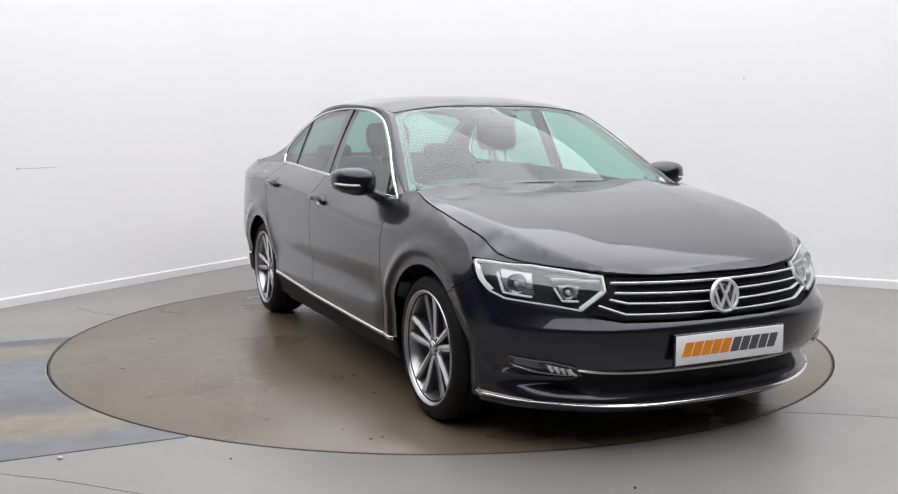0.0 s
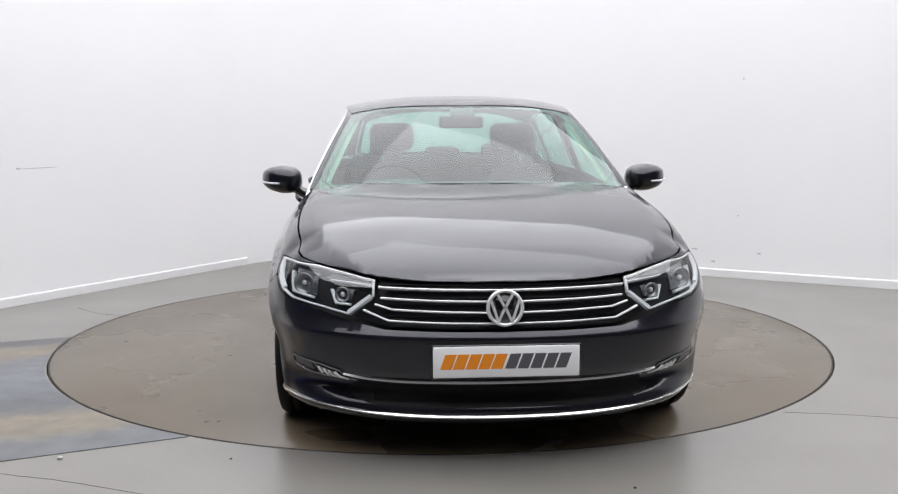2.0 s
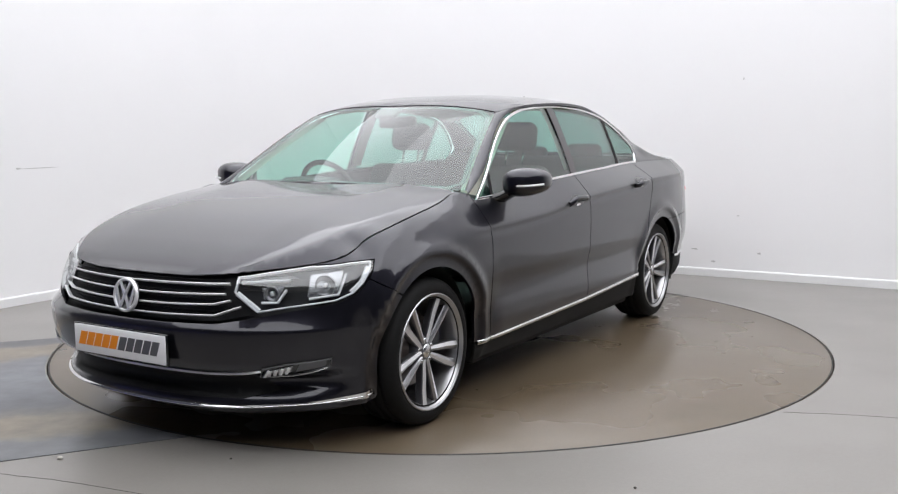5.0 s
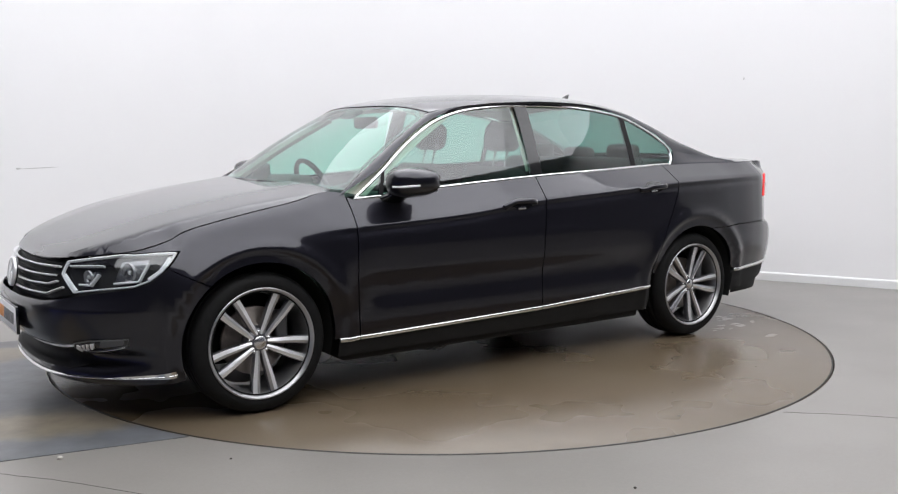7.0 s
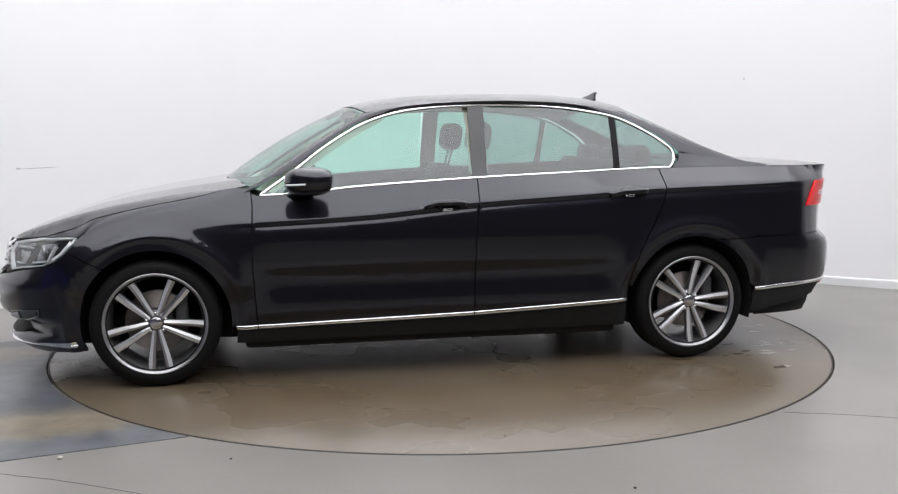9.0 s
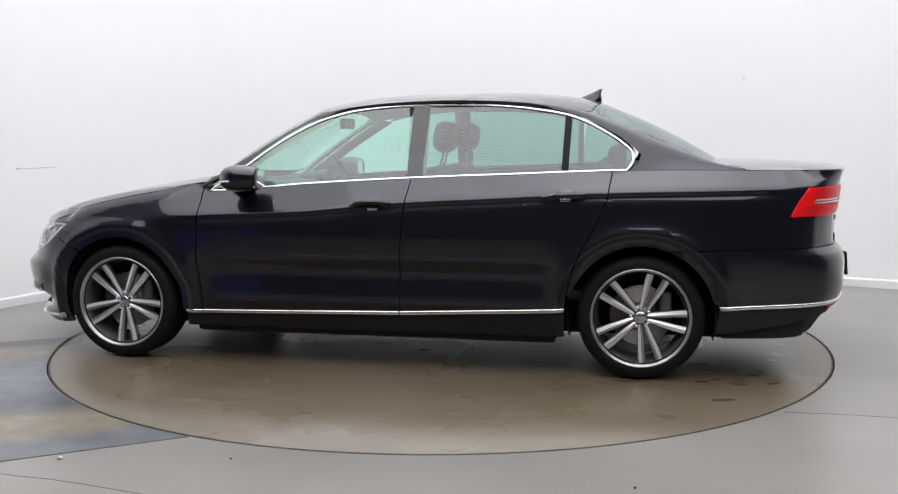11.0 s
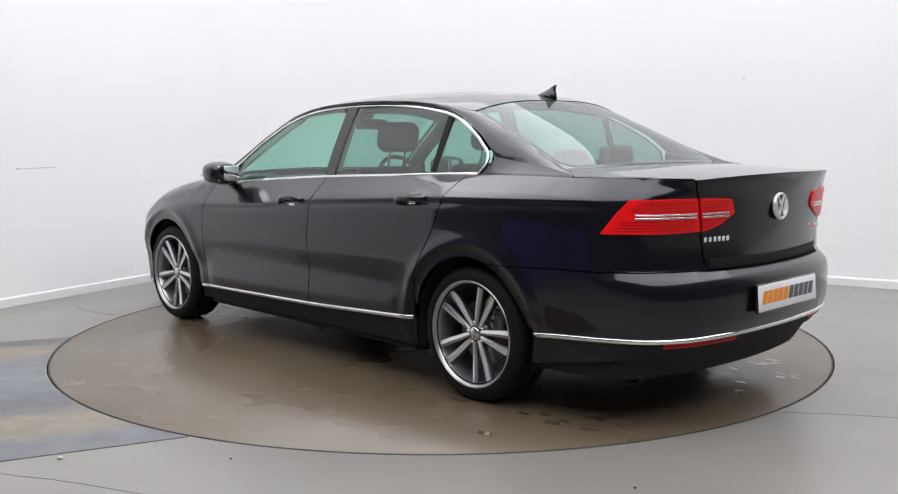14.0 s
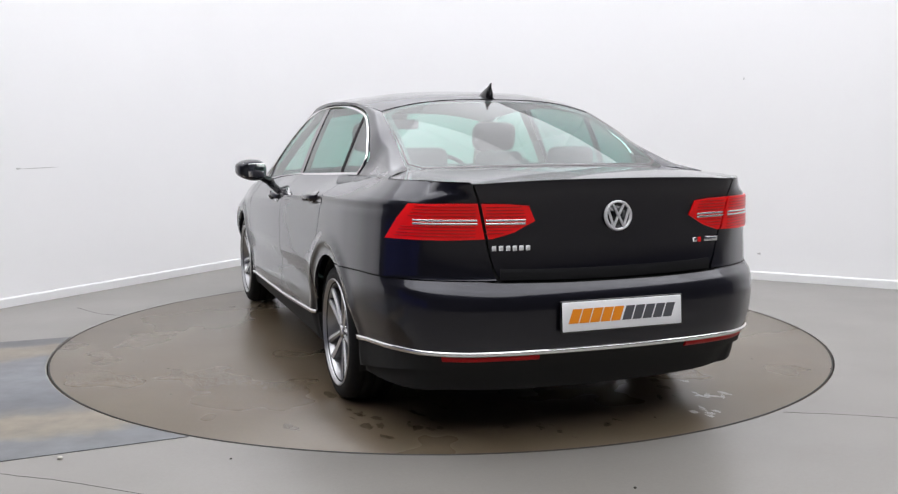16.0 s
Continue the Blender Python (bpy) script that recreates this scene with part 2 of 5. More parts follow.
def shrink(poly, g):
    """The outline drawn in by g, for the gap between two panels."""
    P = np.array(poly, float)
    area = 0.5 * np.sum(P[:, 0] * np.roll(P[:, 1], -1) - np.roll(P[:, 0], -1) * P[:, 1])
    sg = 1 if area > 0 else -1
    e0, e1 = P - np.roll(P, 1, 0), np.roll(P, -1, 0) - P
    n0 = np.stack([-e0[:, 1], e0[:, 0]], 1) / (np.linalg.norm(e0, axis=1)[:, None] + 1e-12)
    n1 = np.stack([-e1[:, 1], e1[:, 0]], 1) / (np.linalg.norm(e1, axis=1)[:, None] + 1e-12)
    b = n0 + n1
    k = 1 / np.maximum(0.35, (b * b).sum(1) / 2)
    return P + sg * g * b * k[:, None]


def panel(name, poly, f, material, parent, step=0.035, gap=0.002, flange=0.014, sides=1, label="", lift=0.0, pull=0.0, crease=None):
    """A sheet-metal panel: the outline poly in the surface f's own (u, v), its edge folded inwards. sides=2 makes the mirrored one too."""
    P = shrink(poly, gap) if gap else np.array(poly, float)
    rim = resample(P, step)
    lo, hi = rim.min(0), rim.max(0)
    gx, gy = np.meshgrid(np.arange(lo[0] + step / 2, hi[0], step), np.arange(lo[1] + step / 2, hi[1], step))
    g = np.stack([gx.ravel(), gy.ravel()], 1)
    g = g[inside(P, g)] if len(g) else g
    if len(g):
        dist = np.sqrt(((g[:, None] - rim[None]) ** 2).sum(-1)).min(1)
        g = g[dist > step * 0.45]
    if crease is not None:
        # a row of points on each fold keeps it crisp
        k = crease[inside(P, crease)]
        if len(k):
            k = k[np.sqrt(((k[:, None] - rim[None]) ** 2).sum(-1)).min(1) > step * 0.3]
        if len(k) and len(g):
            g = g[np.sqrt(((g[:, None] - k[None]) ** 2).sum(-1)).min(1) > step * 0.4]
            g = np.concatenate([g, k])
    allp = np.concatenate([rim, g]) if len(g) else rim
    res = delaunay_2d_cdt([Vector(q) for q in allp], [], [list(range(len(rim)))], 1, 1e-6)
    uv = np.array([tuple(v) for v in res[0]])
    tris = [list(t) for t in res[2]]
    ns = uv + (uv.mean(0) - uv) * pull
    co, no = f(uv[:, 0], uv[:, 1]), normals(f, ns[:, 0], ns[:, 1])
    cen = np.array([0, 0, 0.55])
    if np.mean(((co - cen) * no).sum(1)) < 0:
        no = -no
    co = co + no * lift
    fixed = []
    for t in tris:
        q = np.cross(co[t[1]] - co[t[0]], co[t[2]] - co[t[0]])
        fixed.append(t if q @ no[t].sum(0) > 0 else t[::-1])
    count = {}
    for t in fixed:
        for i in range(3):
            a, b = t[i], t[(i + 1) % 3]
            count[(a, b)] = 1
    edge = [(a, b) for (a, b) in count if (b, a) not in count]
    verts, nrm, faces = [tuple(c) for c in co], [tuple(c) for c in no], [tuple(t) for t in fixed]
    if flange:
        m = {}
        for a, b in edge:
            for k in (a, b):
                if k not in m:
                    m[k] = len(verts)
                    verts += [tuple(co[k]), tuple(co[k] - no[k] * flange)]
                    nrm += [(0, 0, 0), (0, 0, 0)]
            faces.append((m[b], m[a], m[a] + 1, m[b] + 1))
    made = []
    for sgn in ((1, -1) if sides == 2 else (1,)):
        me = bpy.data.meshes.new(name)
        me.from_pydata([(x, y * sgn, z) for x, y, z in verts], [], [q if sgn > 0 else q[::-1] for q in faces])
        me.update()
        for p in me.polygons:
            p.use_smooth = True
        me.normals_split_custom_set_from_vertices([(x, y * sgn, z) for x, y, z in nrm])
        me.materials.append(material)
        ob = new(name, me)
        ob.parent = parent
        if label:
            tagged(ob, label)
        made.append(ob)
    return made


def grid(name, P, material, parent, label="", sides=1):
    """A smooth sheet through rows of points."""
    P = np.asarray(P)
    made = []
    n, m = P.shape[:2]
    for sgn in ((1, -1) if sides == 2 else (1,)):
        me = bpy.data.meshes.new(name)
        fs = []
        for i in range(n - 1):
            for j in range(m - 1):
                q = (i * m + j, i * m + j + 1, (i + 1) * m + j + 1, (i + 1) * m + j)
                fs.append(q if sgn > 0 else q[::-1])
        me.from_pydata([(x, y * sgn, z) for x, y, z in P.reshape(-1, 3)], [], fs)
        me.update()
        for p in me.polygons:
            p.use_smooth = True
        me.materials.append(material)
        ob = new(name, me)
        ob.parent = parent
        if label:
            tagged(ob, label)
        made.append(ob)
    return made


def strip(name, path, nor, w, h, material, parent, label="", sides=1, closed=False):
    """A moulding of width w and height h that follows points on a surface with the given normals."""
    path, nor = np.asarray(path, float), np.asarray(nor, float)
    n = len(path)
    if closed:
        t = np.roll(path, -1, 0) - np.roll(path, 1, 0)
    else:
        t = np.gradient(path, axis=0)
    t /= np.linalg.norm(t, axis=1)[:, None] + 1e-12
    b = np.cross(t, nor)
    b /= np.linalg.norm(b, axis=1)[:, None] + 1e-12
    sec = [(-.5, -.6), (-.5, .55), (-.36, .9), (-.12, 1.0), (.12, 1.0), (.36, .9), (.5, .55), (.5, -.6)]
    V = np.concatenate([path[:, None] + b[:, None] * np.array([[q[0] * w] for q in sec])[None] + nor[:, None] * np.array([[q[1] * h] for q in sec])[None]], 0)
    k = len(sec)
    made = []
    for sgn in ((1, -1) if sides == 2 else (1,)):
        fs = []
        for i in range(n if closed else n - 1):
            i2 = (i + 1) % n
            for j in range(k):
                j2 = (j + 1) % k
                fs.append((i * k + j, i2 * k + j, i2 * k + j2, i * k + j2))
        if not closed:
            fs += [tuple(range(k)), tuple((n - 1) * k + j for j in reversed(range(k)))]
        me = bpy.data.meshes.new(name)
        me.from_pydata([(x, y * sgn, z) for x, y, z in V.reshape(-1, 3)], [], fs)
        bm = bmesh.new()
        bm.from_mesh(me)
        bmesh.ops.recalc_face_normals(bm, faces=bm.faces[:])
        bm.to_mesh(me)
        bm.free()
        for p in me.polygons:
            p.use_smooth = True
        me.set_sharp_from_angle(angle=radians(50))
        me.materials.append(material)
        ob = new(name, me)
        ob.parent = parent
        if label:
            tagged(ob, label)
        made.append(ob)
    return made


def on(f, pts, step=0.03, closed=False):
    """Points and outward normals along a line drawn on the surface f."""
    q = resample(pts, step, closed)
    c, nn = f(q[:, 0], q[:, 1]), normals(f, q[:, 0], q[:, 1])
    if np.mean(((c - np.array([0, 0, .55])) * nn).sum(1)) < 0:
        nn = -nn
    return c, nn


def smooth_line(pts, n=40):
    """A rounded line through the given corners."""
    P = np.array(pts, float)
    k = np.concatenate([[0], np.cumsum(np.linalg.norm(np.diff(P, axis=0), axis=1))])
    t = np.linspace(0, k[-1], n)
    return [tuple(q) for q in np.stack([catmull(k, P[:, i])(t) for i in range(P.shape[1])], 1)]


def arc(hx, r, a0, a1, n=28):
    """Part of a wheel arch's outline, in way round and height."""
    return [(sx(hx + r * math.cos(radians(a))), HUBZ + r * math.sin(radians(a))) for a in np.linspace(a0, a1, n)]

# ---------------------------------------------------------------- the studio
CORNER = Vector((-1.185, 4.345))
UL, UR = Vector((-.494, -.869)), Vector((.862, -.507))   # along the two white walls, away from their corner
LW, RW, HIGH = 11.5, 11.0, 4.6
TABLE_R = 2.246


def concrete_material(name, dark, light, stain, shine):
    m = bpy.data.materials.new(name)
    m.use_nodes = True
    nt = m.node_tree
    b = nt.nodes["Principled BSDF"]
    co = nt.nodes.new("ShaderNodeTexCoord")

    def noise_node(scale, detail):
        n = nt.nodes.new("ShaderNodeTexNoise")
        n.inputs["Scale"].default_value, n.inputs["Detail"].default_value = scale, detail
        nt.links.new(co.outputs["Object"], n.inputs["Vector"])
        return n.outputs["Fac"]

    def ramp(src, a, c0, bb, c1):
        r = nt.nodes.new("ShaderNodeValToRGB")
        r.color_ramp.elements[0].position, r.color_ramp.elements[0].color = a, (*c0, 1)
        r.color_ramp.elements[1].position, r.color_ramp.elements[1].color = bb, (*c1, 1)
        nt.links.new(src, r.inputs[0])
        return r.outputs[0]

    def mix(a, bb, f):
        x = nt.nodes.new("ShaderNodeMix")
        x.data_type = "RGBA"
        nt.links.new(a, x.inputs["A"])
        nt.links.new(bb, x.inputs["B"])
        nt.links.new(f, x.inputs["Factor"])
        return x.outputs["Result"]

    base = ramp(noise_node(1.3, 8), .35, dark, .65, light)
    fine = ramp(noise_node(60, 4), .3, tuple(c * .93 for c in dark), .7, light)
    k = nt.nodes.new("ShaderNodeValue")
    k.outputs[0].default_value = .3
    col = mix(base, fine, k.outputs[0])
    spots = ramp(noise_node(1.7, 7), .56, (0, 0, 0), .80, (.55, .55, .55))
    st = nt.nodes.new("ShaderNodeRGB")
    st.outputs[0].default_value = (*stain, 1)
    col = mix(col, st.outputs[0], spots)
    nt.links.new(col, b.inputs["Base Color"])
    rr = ramp(noise_node(1.1, 3), .3, (shine,) * 3, .7, (shine + .07,) * 3)
    nt.links.new(rr, b.inputs["Roughness"])
    b.inputs["Specular IOR Level"].default_value = .75
    bu = nt.nodes.new("ShaderNodeBump")
    bu.inputs["Strength"].default_value, bu.inputs["Distance"].default_value = .12, .002
    nt.links.new(noise_node(180, 3), bu.inputs["Height"])
    nt.links.new(bu.outputs[0], b.inputs["Normal"])
    return m


def strip_material():
    """Worn bands of blue-grey and tan that run along the entry strip."""
    m = bpy.data.materials.new("worn_banded_concrete")
    m.use_nodes = True
    nt = m.node_tree
    b = nt.nodes["Principled BSDF"]
    co = nt.nodes.new("ShaderNodeTexCoord")
    dot = nt.nodes.new("ShaderNodeVectorMath")
    dot.operation = "DOT_PRODUCT"
    dot.inputs[1].default_value = (.41, -.91, 0)
    nt.links.new(co.outputs["Object"], dot.inputs[0])
    n = nt.nodes.new("ShaderNodeTexNoise")
    n.inputs["Scale"].default_value, n.inputs["Detail"].default_value = 2.2, 9
    n.inputs["Roughness"].default_value = .65
    nt.links.new(co.outputs["Object"], n.inputs["Vector"])
    add = nt.nodes.new("ShaderNodeMath")
    add.operation = "MULTIPLY_ADD"
    add.inputs[1].default_value = .55
    nt.links.new(n.outputs["Fac"], add.inputs[0])
    nt.links.new(dot.outputs["Value"], add.inputs[2])
    mr = nt.nodes.new("ShaderNodeMapRange")
    mr.inputs["From Min"].default_value, mr.inputs["From Max"].default_value = -.85 + .275, 1.45 + .275
    nt.links.new(add.outputs[0], mr.inputs["Value"])
    r = nt.nodes.new("ShaderNodeValToRGB")
    e = r.color_ramp.elements
    e[0].position, e[0].color = .0, (.07, .072, .078, 1)
    e[1].position, e[1].color = 1.0, (.13, .135, .145, 1)
    for pos, c in ((.05, (.085, .088, .095)), (.09, (.20, .165, .12)), (.19, (.20, .165, .12)), (.25, (.125, .132, .148)), (.42, (.15, .158, .172)), (.64, (.085, .09, .105)), (.70, (.14, .13, .115)), (.74, (.21, .175, .13)), (.85, (.20, .17, .125)), (.90, (.12, .126, .138))):
        x = e.new(pos)
        x.color = (*c, 1)
    nt.links.new(mr.outputs[0], r.inputs[0])
    f = nt.nodes.new("ShaderNodeTexNoise")
    f.inputs["Scale"].default_value, f.inputs["Detail"].default_value = 9, 8
    nt.links.new(co.outputs["Object"], f.inputs["Vector"])
    mx = nt.nodes.new("ShaderNodeMix")
    mx.data_type, mx.blend_type = "RGBA", "OVERLAY"
    mx.inputs["Factor"].default_value = .55
    nt.links.new(r.outputs[0], mx.inputs["A"])
    nt.links.new(f.outputs["Fac"], mx.inputs["B"])
    nt.links.new(mx.outputs["Result"], b.inputs["Base Color"])
    b.inputs["Roughness"].default_value = .3
    bu = nt.nodes.new("ShaderNodeBump")
    bu.inputs["Strength"].default_value, bu.inputs["Distance"].default_value = .25, .003
    nt.links.new(f.outputs["Fac"], bu.inputs["Height"])
    nt.links.new(bu.outputs[0], b.inputs["Normal"])
    return m


WALLPAINT = mat("white_wall_paint", (0.88, 0.875, 0.88), 0.6, noise_scale=1.2, noise_amount=0.02, bump=0.1, bump_scale=120)
SKIRT = mat("white_skirting_paint", (0.80, 0.80, 0.80), 0.4, noise_scale=5, noise_amount=0.03)
DARKWALL = mat("dark_blue_grey_wall", (0.030, 0.031, 0.048), 0.8, noise_scale=2, noise_amount=0.15)
BLUEWALL = mat("bright_blue_panel", (0.07, 0.085, 0.40), 0.5, noise_scale=2, noise_amount=0.2)
CEIL = mat("pale_grey_ceiling", (0.5, 0.5, 0.51), 0.8, noise_scale=2, noise_amount=0.03)
FLOORMAT = concrete_material("grey_floor_paint", (.205, .193, .176), (.240, .227, .208), (.185, .170, .150), .28)
TABLEMAT = concrete_material("grey_turntable_paint", (.108, .080, .050), (.136, .106, .071), (.064, .043, .023), .25)
STRIPMAT = strip_material()
WALLGLOW = glow("added_wall_row_diffuser", (0.958, 0.965, 1.0), WALL_ROW_GLOW)
INNERGLOW = glow("added_inner_row_diffuser", (0.958, 0.965, 1.0), INNER_ROW_GLOW)
FRONTGLOW = glow("added_front_diffuser", (0.958, 0.965, 1.0), FRONT_GLOW)
CHIP = mat("dark_grit", (.05, .045, .04), .8, noise_scale=50, noise_amount=.3)
CHIPPALE = mat("pale_grit", (.6, .57, .52), .8, noise_scale=50, noise_amount=.2)
EDGESTEEL = mat("dark_worn_steel", (.022, .021, .020), .5, .3, noise_scale=20, noise_amount=.4)
LAMPFRAME = mat("white_lamp_frame", (.7, .7, .7), .4)


def wall(name, a, b, material, z0=0.0, z1=HIGH, thick=0.15, label=""):
    a, b = Vector(a), Vector(b)
    d = (b - a).normalized()
    nrm = Vector((d.y, -d.x))
    mid = (a + b) / 2
    if nrm.dot(mid - Vector((0.5, -1.5))) < 0:
        nrm = -nrm
    bm = bmesh.new()
    q = [a, b, b + nrm * thick, a + nrm * thick]
    lo = [bm.verts.new((p.x, p.y, z0)) for p in q]
    hi = [bm.verts.new((p.x, p.y, z1)) for p in q]
    bm.faces.new(lo)
    bm.faces.new(hi)
    for i in range(4):
        bm.faces.new((lo[i], lo[(i + 1) % 4], hi[(i + 1) % 4], hi[i]))
    bmesh.ops.recalc_face_normals(bm, faces=bm.faces[:])
    return tagged(finish(bm, name, material, smooth=False), label, "wall", kind="structure")


P0, P1, P3 = CORNER, CORNER + UL * LW, CORNER + UR * RW
P2 = CORNER + UL * LW + UR * RW
PE = CORNER + UL * 6.2
CR = 1.35
wall("wall_north_west", CORNER + UL * CR, PE, WALLPAINT, label="plain white painted studio wall with faint scuffs")
wall("wall_north_east", CORNER + UR * CR, P3, WALLPAINT, label="plain white painted studio wall with faint scuffs")
PB = CORNER + UL * 7.4
wall("wall_entry", PE, PB, DARKWALL, label="dark wall beside the entry")
wall("wall_entry_top", PB, P1, DARKWALL, z0=.85, label="dark wall above the blue panels of the entry")
wall("wall_entry_foot", PB, P1, BLUEWALL, z1=.85, label="bright blue panels along the foot of the entry wall")


def rounded_corner():
    """The white walls run into each other in a soft curve."""
    bm = bmesh.new()
    c = CORNER + (UL + UR) * CR
    rows = []
    for i in range(65):
        a = math.pi / 2 * i / 64
        p = c - UR * (CR * math.cos(a)) - UL * (CR * math.sin(a))
        q = c - UR * ((CR + .15) * math.cos(a)) - UL * ((CR + .15) * math.sin(a))
        rows.append([bm.verts.new((v.x, v.y, z)) for v, z in ((p, 0), (p, HIGH), (q, HIGH), (q, 0))])
    for p, q in zip(rows, rows[1:]):
        for j in range(4):
            bm.faces.new((p[j], p[(j + 1) % 4], q[(j + 1) % 4], q[j]))
    bmesh.ops.recalc_face_normals(bm, faces=bm.faces[:])
    tagged(finish(bm, "wall_corner", WALLPAINT, smooth=False), "rounded white corner between the studio walls", "wall", kind="structure")


rounded_corner()
PC = P1 + UR * 2.2
wall("wall_south_west", PC, P2, DARKWALL, label="dark plain wall on the camera's side of the studio")
wall("wall_south_west_top", P1, PC, DARKWALL, z0=.85, label="dark wall above the blue panels of the entry")
wall("wall_south_west_foot", P1, PC, BLUEWALL, z1=.85, label="bright blue panels along the foot of the entry wall")
wall("wall_south_east", P3, P2, DARKWALL, label="dark plain wall closing the studio")


def skirting(name, a, b):
    a, b = Vector(a), Vector(b)
    d = (b - a).normalized()
    n = Vector((d.y, -d.x))
    if n.dot(Vector((0.5, -1.5)) - a) < 0:
        n = -n
    prof = [(0, 0), (.014, 0), (.014, .058), (.010, .066), (.003, .070), (0, .070)]
    bm = bmesh.new()
    rows = [[bm.verts.new((p.x + n.x * (o + .001), p.y + n.y * (o + .001), z + .001)) for o, z in prof] for p in (a, b)]
    for i in range(len(prof)):
        j = (i + 1) % len(prof)
        bm.faces.new((rows[0][i], rows[0][j], rows[1][j], rows[1][i]))
    bm.faces.new(rows[0])
    bm.faces.new(rows[1][::-1])
    bmesh.ops.recalc_face_normals(bm, faces=bm.faces[:])
    return tagged(finish(bm, name, SKIRT, smooth=False), "low white skirting board at the foot of the wall", "skirting", kind="structure")


skirting("baseboard_west", P0 + UL * CR, PE)
skirting("baseboard_east", P0 + UR * CR, P3)


def build_floor():
    """The floor, one sheet with a round opening for the turntable."""
    n = 128
    bm = bmesh.new()
    ring, outer, low = [], [], []
    for i in range(n):
        a = 2 * math.pi * i / n
        d = Vector((math.cos(a), math.sin(a)))
        ring.append(bm.verts.new((d.x * (TABLE_R + .009), d.y * (TABLE_R + .009), 0)))
        low.append(bm.verts.new((d.x * (TABLE_R + .009), d.y * (TABLE_R + .009), -.15)))
        outer.append(bm.verts.new((d.x * 15 , d.y * 15, 0)))
    for i in range(n):
        j = (i + 1) % n
        bm.faces.new((ring[i], outer[i], outer[j], ring[j]))
        bm.faces.new((low[i], ring[i], ring[j], low[j]))
    return tagged(finish(bm, "floor", FLOORMAT, smooth=False), "grey painted concrete floor with light stains", "floor", kind="structure")


build_floor()
pit = bmesh.new()
bmesh.ops.create_circle(pit, cap_ends=True, segments=96, radius=TABLE_R + .2, matrix=Matrix.Translation((0, 0, -.14)))
tagged(finish(pit, "floor_pit", SHELL, smooth=False), "dark pit under the turntable", "pit", kind="structure")
bm = bmesh.new()
for q in ((P0, P1, P2, P3),):
    vs = [bm.verts.new((p.x, p.y, HIGH)) for p in q] + [bm.verts.new((p.x, p.y, HIGH + .15)) for p in q]
    bm.faces.new(vs[:4])
    bm.faces.new(vs[4:])
    for i in range(4):
        bm.faces.new((vs[i], vs[(i + 1) % 4], vs[4 + (i + 1) % 4], vs[4 + i]))
bmesh.ops.recalc_face_normals(bm, faces=bm.faces[:])
tagged(finish(bm, "ceiling", CEIL, smooth=False), "plain pale grey ceiling over the studio", "ceiling", kind="structure")


def added_ceiling_light(u, v, w, shine):
    root = new("added_ceiling_light")
    p = CORNER + UL * u + UR * v
    root.location, root.rotation_euler = (p.x, p.y, HIGH - .05), (0, 0, math.atan2(UR.y, UR.x))
    part("frame", rbox(0, 0, .03, w - .1, w - .1, .04, .006, 1), LAMPFRAME, root)
    part("diffuser", rbox(0, 0, -.005, w - .004, w - .004, .03, 0, 1), shine, root, "softly glowing white diffuser")
    return tagged(root, "large square soft light panel added out of view in the ceiling", "ceiling light", "ceiling lights")


# panels added out of view; glow per row evens the walls and bonnet reflections
for a in range(5):
    for b in range(5):
        added_ceiling_light(1.0 + a * 1.9, 1.0 + b * 1.9, 1.9, (WALLGLOW, INNERGLOW, FRONTGLOW)[min(a, b, 2)])

# entry strip of worn concrete beside the table
bm = bmesh.new()
A, Bq = Vector((-2.245, -.08)), Vector((-1.03, -2.01))
vs = []
ang0, ang1 = math.atan2(A.y, A.x), math.atan2(Bq.y, Bq.x) + 2 * math.pi
if ang0 < 0:
    ang0 += 2 * math.pi
arcp = [Vector((math.cos(a), math.sin(a))) * (TABLE_R + .016) for a in np.linspace(ang0, ang1, 30)]
far = [arcp[-1] + Vector((-.911, -.411)) * 6, arcp[0] + Vector((-.938, -.345)) * 6]
top = [bm.verts.new((p.x, p.y, .003)) for p in arcp + far]
bot = [bm.verts.new((p.x, p.y, -.01)) for p in arcp + far]
bm.faces.new(top)
for i in range(len(top)):
    bm.faces.new((top[i], bot[i], bot[(i + 1) % len(top)], top[(i + 1) % len(top)]))
bmesh.ops.recalc_face_normals(bm, faces=bm.faces[:])
tagged(finish(bm, "floor_strip", STRIPMAT, smooth=False), "worn blue-grey and tan strip of floor beside the turntable", "floor strip", kind="structure")

# grit on the floor, marks on the walls, hairline cracks
def pebble(x, y, r, material, label):
    bm = bmesh.new()
    bmesh.ops.create_icosphere(bm, subdivisions=2, radius=r)
    for v in bm.verts:
        v.co *= 1 + .3 * noise.noise(v.co * 60)
        v.co.z = v.co.z * .6 + r * .55
    bm.transform(Matrix.Translation((x, y, 0)))
    return tagged(finish(bm, "pebble", material), label, "pebble", "grit on the floor")


